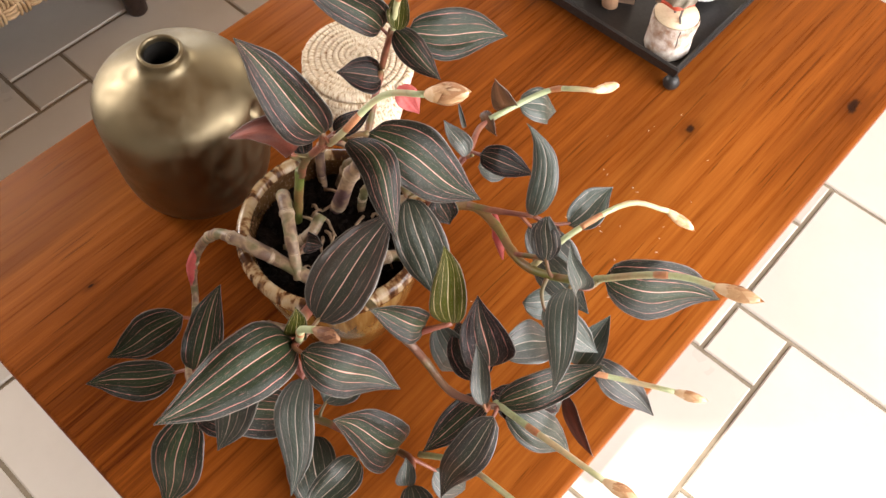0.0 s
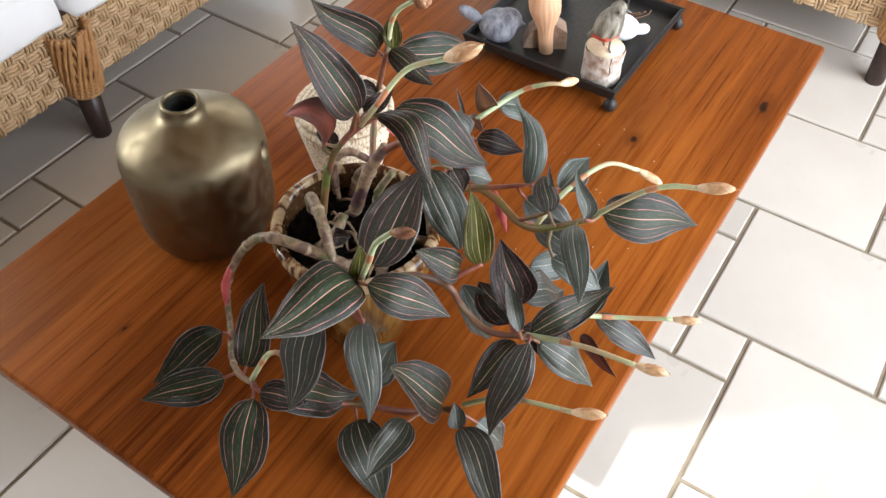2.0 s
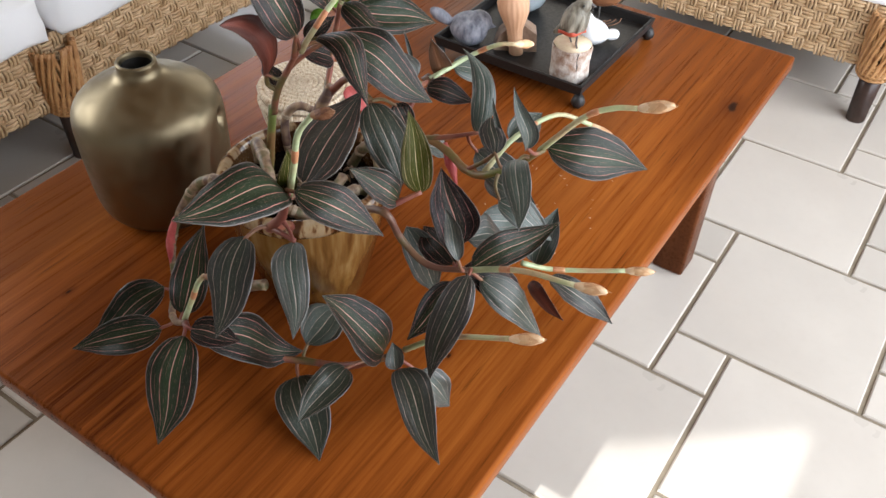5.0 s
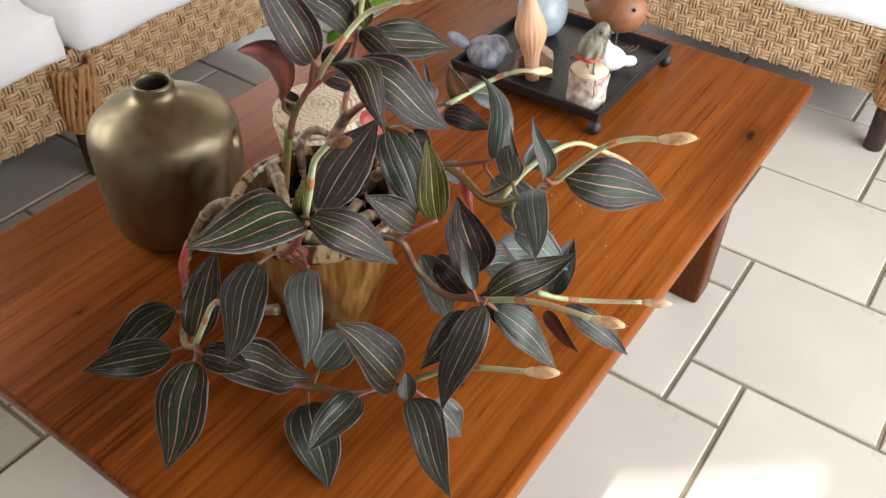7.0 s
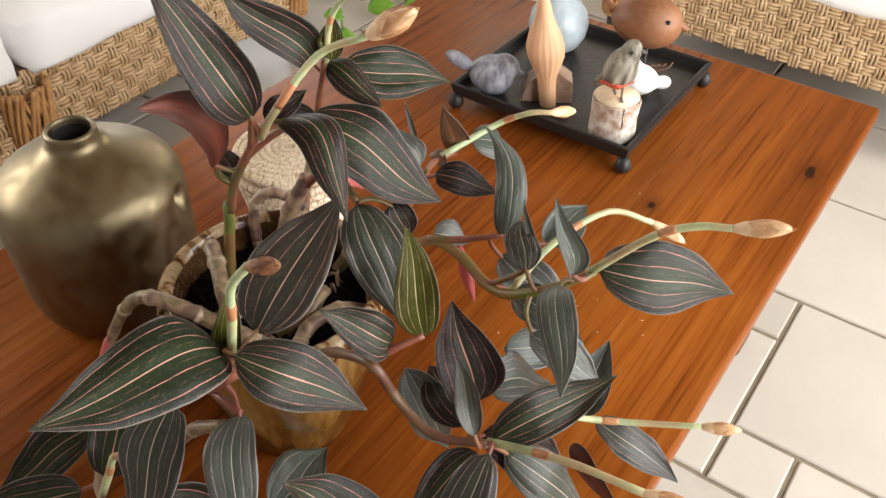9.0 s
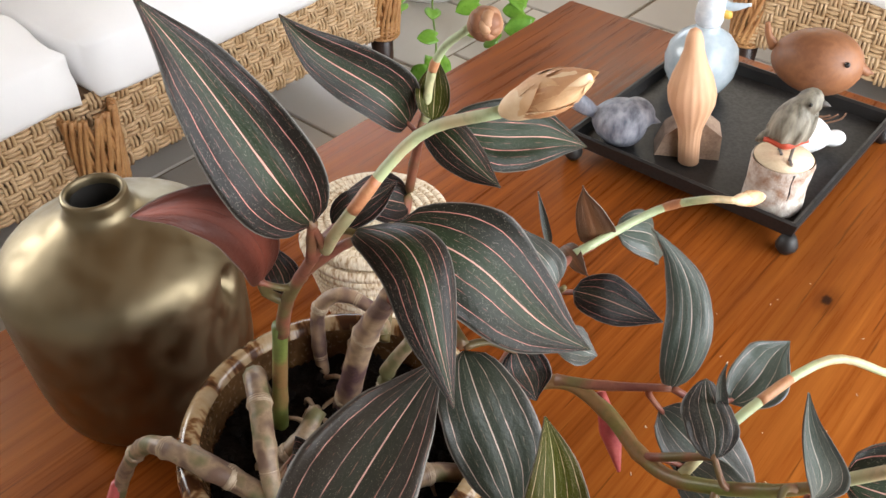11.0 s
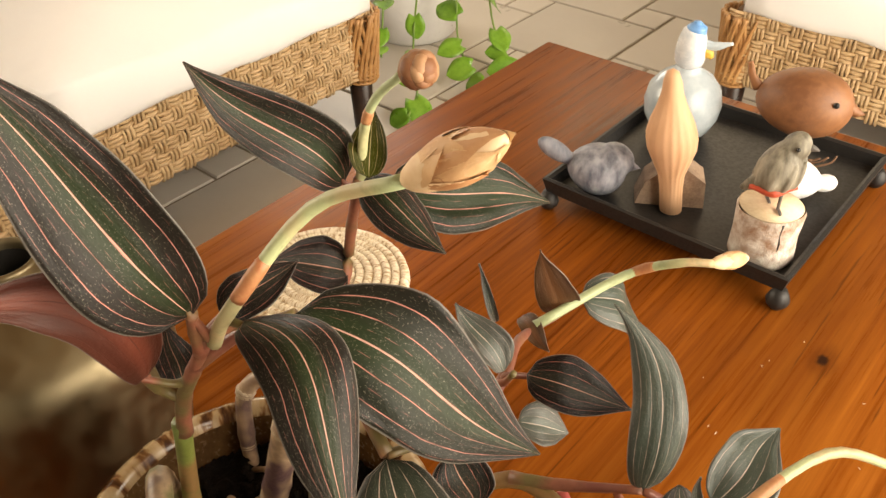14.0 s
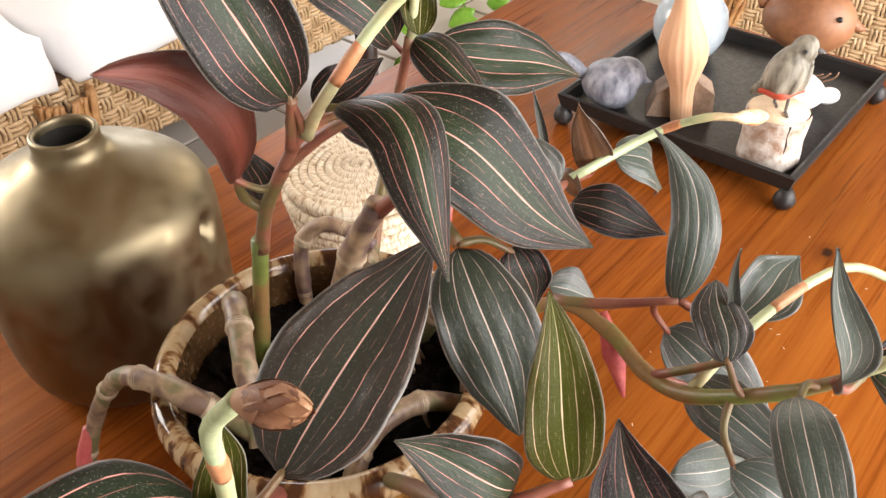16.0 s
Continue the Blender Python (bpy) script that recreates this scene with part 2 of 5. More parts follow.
M_TILE = tile_material()
M_GROUT = speckled("grout", (0.20, 0.16, 0.11), (0.30, 0.25, 0.18), 30, 0.9)
M_WALL = speckled("wall_paint", (0.30, 0.27, 0.235), (0.34, 0.31, 0.27), 2, 0.8)
M_CEILING = speckled("ceiling_boards", (0.16, 0.10, 0.055), (0.25, 0.165, 0.095), 6, 0.6, stretch=(1, 0.1, 1))
M_TABLE = wood_material("table_wood", (0.076, 0.0168, 0.0035), (0.234, 0.0630, 0.0095), (0.385, 0.130, 0.021),
                        ((0.192, 0.181, 0.012), (0.327, 0.361, 0.019), (-0.172, -0.475, 0.006), (0.245, -0.30, 0.004)))
M_LEGWOOD = wood_material("dark_wood", (0.05, 0.014, 0.005), (0.11, 0.035, 0.012), (0.17, 0.06, 0.02))
M_FOOT = speckled("stained_foot", (0.015, 0.008, 0.006), (0.045, 0.02, 0.012), 20, 0.35)
M_RATTAN = speckled("rattan", (0.40, 0.25, 0.12), (0.68, 0.49, 0.29), 30, 0.5, fine=220)
M_RATTAN_DARK = speckled("rattan_binding", (0.33, 0.15, 0.05), (0.54, 0.30, 0.12), 40, 0.45, fine=220)
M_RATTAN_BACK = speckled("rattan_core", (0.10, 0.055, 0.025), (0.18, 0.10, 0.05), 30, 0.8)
M_CUSHION = speckled("white_cotton", (0.84, 0.84, 0.85), (0.88, 0.88, 0.88), 6, 0.9, fine=600, bump=0.25)
M_BRONZE = speckled("brushed_bronze", (0.205, 0.166, 0.100), (0.265, 0.218, 0.136), 5, 0.43, 1.0, fine=60, bump=0.012, depth=0.0002)
M_INSIDE = speckled("dark_inside", (0.01, 0.009, 0.008), (0.02, 0.018, 0.015), 20, 0.8)
M_GLAZE = glaze_material("amber_glaze", 0.43, 0.6)
M_RIM = rim_material()
M_SOIL = speckled("potting_soil", (0.003, 0.0025, 0.002), (0.014, 0.010, 0.008), 60, 0.95, bump=0.9, depth=0.004)
M_SOIL.node_tree.nodes["Principled BSDF"].inputs["Specular IOR Level"].default_value = 0.1
M_COIL = straw_material()
M_TRAY = speckled("blackened_metal", (0.0135, 0.0125, 0.012), (0.0155, 0.0145, 0.014), 40, 0.5, 0.0, fine=300, bump=0.08)
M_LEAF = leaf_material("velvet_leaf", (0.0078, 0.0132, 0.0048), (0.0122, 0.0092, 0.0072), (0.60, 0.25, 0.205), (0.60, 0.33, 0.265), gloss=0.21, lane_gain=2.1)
M_LEAF_PALE = leaf_material("young_leaf", (0.034, 0.038, 0.004), (0.042, 0.034, 0.006), (0.60, 0.42, 0.26), (0.64, 0.52, 0.30), gloss=0.08, lane_gain=1.3)
# next two: velvet leaf made paler, its silvery sheen put into the base colour
M_LEAF_GREY = leaf_material("sheen_leaf", (0.036, 0.051, 0.039), (0.048, 0.051, 0.044), (0.46, 0.34, 0.29), (0.54, 0.44, 0.38), gloss=0.5, lane_gain=1.1)
M_LEAF_HALF_SHEEN = leaf_material("half_sheen_leaf", (0.017, 0.024, 0.014), (0.022, 0.020, 0.017), (0.52, 0.36, 0.30), (0.56, 0.43, 0.36), gloss=0.4, lane_gain=1.15)
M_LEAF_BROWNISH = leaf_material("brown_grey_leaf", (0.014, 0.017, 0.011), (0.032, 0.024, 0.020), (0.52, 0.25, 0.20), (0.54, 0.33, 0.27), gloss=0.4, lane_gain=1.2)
M_LEAF_DARK = leaf_material("black_leaf", (0.006, 0.006, 0.004), (0.010, 0.005, 0.005), (0.40, 0.15, 0.12), (0.44, 0.23, 0.17), gloss=0.14)
M_UNDER = leaf_material("maroon_underside", (0.060, 0.015, 0.009), (0.092, 0.026, 0.016), (0.045, 0.010, 0.008), (0.045, 0.010, 0.008), True)
M_BROWN = leaf_material("brown_underside", (0.060, 0.026, 0.011), (0.095, 0.046, 0.019), (0.05, 0.018, 0.008), (0.05, 0.018, 0.008), True, 0.4)
M_STEM = banded_material("rhizome", (0.13, 0.075, 0.05), (0.30, 0.21, 0.13), (0.13, 0.12, 0.05), 60)
M_STEM_GREEN = banded_material("green_stem", (0.12, 0.15, 0.03), (0.17, 0.19, 0.045), (0.22, 0.12, 0.045), 26)
M_STEM_RED = banded_material("red_stem", (0.17, 0.045, 0.03), (0.24, 0.085, 0.05), (0.13, 0.10, 0.035), 24)
M_STEM_BROWN = banded_material("brown_stem", (0.10, 0.040, 0.024), (0.15, 0.075, 0.040), (0.11, 0.085, 0.030), 24)
M_STEM_BAND = banded_material("ringed_stem", (0.10, 0.05, 0.055), (0.42, 0.29, 0.18), (0.12, 0.07, 0.06), 38)
M_SPIKE = banded_material("flower_stalk", (0.46, 0.34, 0.19), (0.42, 0.45, 0.24), (0.40, 0.47, 0.27), 22)
M_RING = speckled("pale_joint", (0.30, 0.21, 0.13), (0.55, 0.45, 0.33), 90, 0.7, bump=0.5)
M_NODE = speckled("stalk_sheath", (0.36, 0.11, 0.045), (0.50, 0.26, 0.12), 60, 0.5)


def bract_material(name, low, middle, high):
    m, n, l, b = material(name, 0.6)
    g = n.new("ShaderNodeNewGeometry")
    f = calc(n, l, "ADD", calc(n, l, "MULTIPLY", g.outputs["Random Per Island"], 0.6), calc(n, l, "MULTIPLY", noise_of(n, l, 160, 4, (1, 1, 1)), 0.4))
    l.new(ramp(n, l, f, (0.2, low), (0.48, middle), (0.8, high)), b.inputs["Base Color"])
    relief(n, l, b, noise_of(n, l, 300, 3), 0.4, 0.0006)
    return m


M_BUD = bract_material("dry_bract", (0.46, 0.21, 0.09), (0.68, 0.42, 0.22), (0.82, 0.64, 0.42))
M_BUD_BROWN = bract_material("brown_bract", (0.10, 0.032, 0.013), (0.20, 0.078, 0.032), (0.38, 0.21, 0.11))
M_PINK = speckled("pink_sheath", (0.42, 0.05, 0.06), (0.58, 0.14, 0.12), 50, 0.5)
M_ROOT = speckled("pale_root", (0.16, 0.10, 0.06), (0.40, 0.29, 0.19), 60, 0.7)


# ---- shaping helpers ----
def part(name, bm, mat, parent=None, label="", smooth=True):
    me = bpy.data.meshes.new(name)
    bm.to_mesh(me)
    bm.free()
    for m in (mat if isinstance(mat, (list, tuple)) else [mat]):
        me.materials.append(m)
    if smooth:
        for p in me.polygons:
            p.use_smooth = True
    ob = new(name, me)
    ob.parent = parent
    if label:
        ob["label"] = label
    return ob


def thing(name, label, category, group="", kind="", at=(0, 0, 0)):
    ob = new(name)
    ob.location = at
    ob.empty_display_size = 0.05
    return tagged(ob, label, category, group, kind)


def box(size, at=(0, 0, 0), bevel=0.0, segs=2, turn=None):
    bm = bmesh.new()
    bmesh.ops.create_cube(bm, size=1)
    bmesh.ops.scale(bm, vec=size, verts=bm.verts)
    if bevel:
        bmesh.ops.bevel(bm, geom=bm.edges[:], offset=bevel, segments=segs, profile=0.5, affect="EDGES")
    if turn is not None:
        bmesh.ops.transform(bm, matrix=turn, verts=bm.verts)
    bmesh.ops.translate(bm, vec=at, verts=bm.verts)
    return bm


def lathe(profile, at=(0, 0, 0), n=48, wave=None):
    """Turns (radius, height) pairs round the z axis; closes ends of radius 0."""
    bm = bmesh.new()
    rings = []
    for r, z in profile:
        if r < 1e-6:
            rings.append([bm.verts.new((at[0], at[1], at[2] + z))])
            continue
        ring = []
        for i in range(n):
            a = 2 * math.pi * i / n
            k = r * (1 + (wave(a, z) if wave else 0))
            ring.append(bm.verts.new((at[0] + k * math.cos(a), at[1] + k * math.sin(a), at[2] + z)))
        rings.append(ring)
    for a, b in zip(rings, rings[1:]):
        for i in range(n):
            j = (i + 1) % n
            if len(a) == 1 and len(b) > 1:
                bm.faces.new((a[0], b[j], b[i]))
            elif len(b) == 1 and len(a) > 1:
                bm.faces.new((a[i], a[j], b[0]))
            elif len(a) > 1:
                bm.faces.new((a[i], a[j], b[j], b[i]))
    bmesh.ops.recalc_face_normals(bm, faces=bm.faces)
    return bm


def glide(points, steps):
    """A smooth line through the points."""
    p = [Vector(q) for q in points]
    p = [p[0] * 2 - p[1]] + p + [p[-1] * 2 - p[-2]]
    out = []
    for i in range(1, len(p) - 2):
        for k in range(steps):
            t = k / steps
            a, b, c, d = p[i - 1:i + 3]
            out.append(0.5 * (2 * b + (c - a) * t + (2 * a - 5 * b + 4 * c - d) * t * t + (3 * b - a - 3 * c + d) * t ** 3))
    return out + [p[-2]]


def tube_into(bm, points, radii, sides=8, steps=5, knots=0.0):
    line = glide(points, steps)
    if not isinstance(radii, (list, tuple)):
        radii = [radii, radii]
    n = len(line)
    up, rings = Vector((0.13, 0.21, 0.97)), []
    for i, q in enumerate(line):
        d = (line[min(i + 1, n - 1)] - line[max(i - 1, 0)]).normalized()
        side = d.cross(up)
        side = side.normalized() if side.length > 1e-4 else Vector((1, 0, 0))
        other = side.cross(d).normalized()
        f = i / (n - 1) * (len(radii) - 1)
        k = min(int(f), len(radii) - 2)
        r = radii[k] + (radii[k + 1] - radii[k]) * (f - k)
        r *= 1 + knots * (1 if i % steps == 0 else 0)
        rings.append([bm.verts.new(q + side * r * math.cos(a) + other * r * math.sin(a)) for a in (2 * math.pi * j / sides for j in range(sides))])
    for a, b in zip(rings, rings[1:]):
        for j in range(sides):
            bm.faces.new((a[j], a[(j + 1) % sides], b[(j + 1) % sides], b[j]))
    bm.faces.new(rings[0][::-1])
    bm.faces.new(rings[-1])


def tube(points, radii, sides=8, steps=5, knots=0.0):
    bm = bmesh.new()
    tube_into(bm, points, radii, sides, steps, knots)
    bmesh.ops.recalc_face_normals(bm, faces=bm.faces)
    return bm


def blob_into(bm, centre, size, turn=None, seg=16, rings=10):
    r = bmesh.ops.create_uvsphere(bm, u_segments=seg, v_segments=rings, radius=1)
    m = Matrix.Translation(centre) @ (turn if turn is not None else Matrix.Identity(4)) @ Matrix.Diagonal((*size, 1))
    bmesh.ops.transform(bm, matrix=m, verts=r["verts"])
    return r["verts"]


def aim(d):
    """Turns z towards d."""
    return Vector(d).to_track_quat("Z", "Y").to_matrix().to_4x4()


# ---- room ----
X0, X1, Y0, Y1, H = -2.4, 1.55, -2.2, 2.6, 2.6


def wall(name, axis, at, lo, hi, *holes):
    """A wall 0.15 thick, with openings (lo, hi along it, sill, head) through it."""
    bm = bmesh.new()
    pieces, a = [], lo
    for p, q, sill, head in sorted(holes):
        pieces += [(a, p, 0, H), (p, q, head, H)] + ([(p, q, 0, sill)] if sill > 0 else [])
        a = q
    pieces.append((a, hi, 0, H))
    for p, q, z0, z1 in pieces:
        r = bmesh.ops.create_cube(bm, size=1)
        size = (q - p, 0.15, z1 - z0) if axis == "y" else (0.15, q - p, z1 - z0)
        mid = ((p + q) / 2, at, (z0 + z1) / 2) if axis == "y" else (at, (p + q) / 2, (z0 + z1) / 2)
        bmesh.ops.scale(bm, vec=size, verts=r["verts"])
        bmesh.ops.translate(bm, vec=mid, verts=r["verts"])
    return tagged(part(name, bm, M_WALL, smooth=False), "plain beige painted wall", "wall", kind="structure")


# unseen slot in this wall, cut to the width of the sun patch
wall("wall_south", "y", Y0 - 0.075, X0 - 0.15, X1 + 0.15, (0.30, 0.627, 0.0, 2.222))
# unseen wedge added in the slot so the sun patch ends on a diagonal
infill = bmesh.new()
ends = [[infill.verts.new((x, y, z)) for x, z in ((0.297, 1.987), (0.627, 2.222), (0.297, 2.226))] for y in (Y0 - 0.148, Y0 - 0.002)]
infill.faces.new(ends[0])
infill.faces.new(ends[1][::-1])
for i in range(3):
    infill.faces.new((ends[0][i], ends[0][i - 1], ends[1][i - 1], ends[1][i]))
bmesh.ops.recalc_face_normals(infill, faces=infill.faces)
tagged(part("doorway_head", infill, M_WALL, smooth=False), "unseen wedge added to slant the edge of the sun patch", "wall", kind="structure")
wall("wall_north", "y", Y1 + 0.075, X0 - 0.15, X1 + 0.15, (-1.8, -0.4, 0.9, 2.1))
# the second west opening is added only to hold the southwest fill
wall("wall_west", "x", X0 - 0.075, Y0, Y1, (1.1, 2.3, 0.75, 1.95), (-1.6, -0.3, 0.8, 2.1))
wall("wall_east", "x", X1 + 0.075, Y0, Y1, (-0.8, 1.5, 0.25, 2.25))
tagged(part("ceiling", box((X1 - X0 + 0.3, Y1 - Y0 + 0.3, 0.12), ((X0 + X1) / 2, (Y0 + Y1) / 2, H + 0.06)), M_CEILING, smooth=False), "stained wooden ceiling boards", "ceiling", kind="structure")
floor = tagged(part("floor", box((X1 - X0 + 0.3, Y1 - Y0 + 0.3, 0.1), ((X0 + X1) / 2, (Y0 + Y1) / 2, -0.055)), M_GROUT, smooth=False),
               "cream ceramic floor tiles with brown grout joints", "floor", kind="structure")
tagged(part("ground", box((60, 60, 0.1), (0, 0, -0.17)), M_WALL, smooth=False), "pale paving outside the room", "ground", kind="structure")

# ---- coffee table ----
TOP = 0.43


def coffee_table():
    t = thing("coffee_table", "reddish-brown solid wood coffee table with dark knots", "table", at=(0, 0, 0))
    part("tabletop", box((0.732, 1.165, 0.028), (-0.006, -0.0115, TOP - 0.014), 0.006, 3), M_TABLE, t)
    for name, size, at in (("apron", (0.02, 0.84, 0.05), (0.280, 0.0075, TOP - 0.054)), ("apron", (0.02, 0.84, 0.05), (-0.280, 0.0075, TOP - 0.054)),
                           ("apron", (0.50, 0.02, 0.05), (0, 0.455, TOP - 0.054)), ("apron", (0.50, 0.02, 0.05), (0, -0.44, TOP - 0.054))):
        part(name, box(size, at, 0.003), M_LEGWOOD, t)
    for sx in (-1, 1):
        for y in (0.455, -0.44):
            part("leg", box((0.062, 0.062, TOP - 0.03), (sx * 0.280, y, (TOP - 0.03) / 2), 0.006), M_LEGWOOD, t)
    return t


coffee_table()


# ---- rattan seats ----
def reed(bm, a, b, lift, r=0.0032):
    """A flat reed from a to b that bulges out by lift in the middle."""
    a, b, lift = Vector(a), Vector(b), Vector(lift)
    tube_into(bm, [a, a.lerp(b, 0.5) + lift, b], [r, r * 1.15, r], 5, 2)


def woven_apron(length, z0, z1, cell=0.025, reeds=3):
    """Basket weave in the plane y = 0, along x from 0, facing -y."""
    bm = bmesh.new()
    nz, nx = max(2, round((z1 - z0) / cell)), round(length / cell)
    cz, cx = (z1 - z0) / nz, length / nx
    rnd = random.Random(4)
    for i in range(nx):
        for k in range(nz):
            x, z = i * cx, z0 + k * cz
            for q in range(reeds):
                f = (q + 0.5) / reeds
                j = rnd.uniform(-0.0012, 0.0012)
                if (i + k) % 2:
                    reed(bm, (x - 0.2 * cx, 0.001, z + f * cz + j), (x + 1.2 * cx, 0.001, z + f * cz - j), (0, -0.006 + j, 0), cz / reeds * 0.44)
                else:
                    reed(bm, (x + f * cx + j, 0.001, z - 0.2 * cz), (x + f * cx - j, 0.001, z + 1.2 * cz), (0, -0.006 + j, 0), cx / reeds * 0.44)
    return bm


def binding(at, r, z0, z1):
    """Reeds bound criss-cross round a post."""
    bm = bmesh.new()
    rnd = random.Random(9)
    n = 44
    for i in range(n):
        a0 = 2 * math.pi * i / n
        lean = (0.75 if i % 2 else -0.6) + rnd.uniform(-0.15, 0.15)
        pts = []
        for k in range(6):
            f = k / 5
            a = a0 + lean * f
            rr = r * (0.95 + 0.30 * f) + (0.004 if i % 2 else 0.0)
            pts.append((at[0] + rr * math.cos(a), at[1] + rr * math.sin(a), z0 + (z1 - z0) * f))
        tube_into(bm, pts, 0.0046, 5, 2)
    for k in range(5):
        z = z0 + (z1 - z0) * (0.02 + 0.06 * k)
        ring = [(at[0] + r * 1.06 * math.cos(a), at[1] + r * 1.06 * math.sin(a), z + 0.006 * math.sin(a)) for a in (2 * math.pi * q / 12 for q in range(13))]
        tube_into(bm, ring, 0.0045, 5, 2)
    return bm


def foot(at, r0, r1, z1):
    return lathe([(0, 0), (r0, 0), (r0 * 1.05, 0.004), (r1, z1), (0, z1)], at, 20)


def cushion_mesh(size, at, puff=0.03, seed=1, turn=None):
    """A stuffed cushion: full in the middle, thin towards its seams, with slight folds."""
    bm = bmesh.new()
    bmesh.ops.create_cube(bm, size=1)
    bmesh.ops.subdivide_edges(bm, edges=bm.edges[:], cuts=13, use_grid_fill=True)
    off = Vector((seed * 3.1, seed * 1.7, 0))
    for v in bm.verts:
        c = v.co * 2
        ex, ey, ez = (1 - abs(c.x) ** 4), (1 - abs(c.y) ** 4), (1 - abs(c.z) ** 4)
        p = Vector((c.x * size[0] / 2, c.y * size[1] / 2, c.z * size[2] / 2))
        p.z *= 0.62 + 0.38 * min(ex, 1) * min(ey, 1)
        p.x *= 0.965 + 0.035 * ez * ey
        p.y *= 0.965 + 0.035 * ez * ex
        p.z += puff * ex * ey * (1 if c.z > 0 else 0.3) * (1 if abs(c.z) > 0.1 else 0)
        w = noise.noise(p * 9 + off) * 0.012 + noise.noise(p * 26 + off) * 0.004
        p += Vector((w * 0.4, w * 0.4, w))
        v.co = p
    if turn is not None:
        bmesh.ops.transform(bm, matrix=turn, verts=bm.verts)
    bmesh.ops.translate(bm, vec=at, verts=bm.verts)
    return bm


def rattan_seat(name, label, category, length, depth, posts, at, turn):
    """A seat whose front apron runs along x from 0 at y = 0, with the seat behind it (+y)."""
    s = thing(name, label, category)
    z0, z1 = 0.135, 0.285
    part("woven_apron", woven_apron(length, z0, z1), M_RATTAN, s, "honey rattan woven in a basket pattern")["kind"] = "stuff"
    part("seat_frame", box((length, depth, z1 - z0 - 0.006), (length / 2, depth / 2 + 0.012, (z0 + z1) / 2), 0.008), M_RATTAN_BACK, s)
    for x, y in posts:
        part("post_binding", binding((x, y), 0.036, 0.128, z1 - 0.010), M_RATTAN_DARK, s, "criss-cross bound rattan")["kind"] = "stuff"
        part("foot", foot((x, y, 0), 0.021, 0.027, 0.16), M_FOOT, s, "dark-stained wooden foot")
    for y in (depth - 0.03,):
        for x in (0.03, length - 0.03):
            part("foot", foot((x, y, 0), 0.021, 0.027, 0.18), M_FOOT, s, "dark-stained wooden foot")
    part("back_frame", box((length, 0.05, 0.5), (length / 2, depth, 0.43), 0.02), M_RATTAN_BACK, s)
    s.matrix_world = pose(*at, 0, 0, turn)
    return s


SOFA_X = -0.945
rattan_seat("sofa", "honey rattan sofa with woven apron and bound posts", "sofa", 1.46, 0.72, ((0.72, -0.005), (0.02, 0.01), (1.43, 0.02)), (SOFA_X, -0.70, 0), 90)
for k, (y0, y1) in enumerate(((-0.70, 0.03), (0.035, 0.755))):
    tagged(part("seat_cushion", cushion_mesh((0.66, y1 - y0 - 0.004, 0.15), (SOFA_X - 0.300, (y0 + y1) / 2, 0.331), 0.03, k + 1), M_CUSHION),
           "plump white cotton seat cushion on the rattan sofa", "cushion", "cushions on the sofa")
    tagged(part("back_cushion", cushion_mesh((0.40, y1 - y0 - 0.03, 0.16), (SOFA_X - 0.56, (y0 + y1) / 2, 0.60), 0.03, k + 5, pose(0, 0, 0, 0, 68, 0)), M_CUSHION),
           "plump white cotton back cushion leaning on the rattan sofa", "cushion", "cushions on the sofa")

rattan_seat("armchair", "honey rattan armchair with woven apron and dark feet", "armchair", 0.82, 0.70, ((0.79, 0.0), (0.02, 0.03)), (-0.345, 1.185, 0), 0)
tagged(part("seat_cushion", cushion_mesh((0.80, 0.62, 0.14), (0.065, 1.477, 0.331), 0.03, 9), M_CUSHION), "cream-white cotton seat cushion on the rattan armchair", "cushion", "cushions on the armchair")


# ---- bronze bottle vase ----
def bottle_vase(at):
    v = thing("bottle_vase", "brushed bronze metal bottle vase with a narrow neck", "vase", at=at)
    outline = [(0, 0.002), (0.060, 0.0), (0.070, 0.003), (0.079, 0.012), (0.0842, 0.026), (0.0868, 0.045), (0.0880, 0.070), (0.0888, 0.095), (0.0890, 0.115), (0.0886, 0.130), (0.0874, 0.139), (0.0845, 0.1465),
               (0.0795, 0.1530), (0.0715, 0.1595), (0.061, 0.1660), (0.050, 0.1715), (0.040, 0.1760), (0.0315, 0.1800), (0.0262, 0.1838), (0.0235, 0.1885),
               (0.0234, 0.1940), (0.0232, 0.1970), (0.0210, 0.1985), (0.0192, 0.1972), (0.0184, 0.193), (0.0176, 0.175)]
    outline = [(max(q.x, 0.0), q.z) for q in glide([(r, 0, z) for r, z in outline], 3)]

    def dent(a, h):
        """A thumb-sized dimple low on the shoulder."""
        return -0.16 * math.exp(-((a - 0.55) / 0.085) ** 2 - ((h - 0.125) / 0.010) ** 2)

    part("body", lathe(outline, n=120, wave=dent), M_BRONZE, v)
    part("inside", lathe([(0.0178, 0.192), (0.0175, 0.175), (0.04, 0.14), (0.05, 0.02), (0, 0.02)], n=32), M_INSIDE, v)
    return v


bottle_vase((-0.205, -0.287, TOP)).scale = (1.0, 1.0, 1.035)


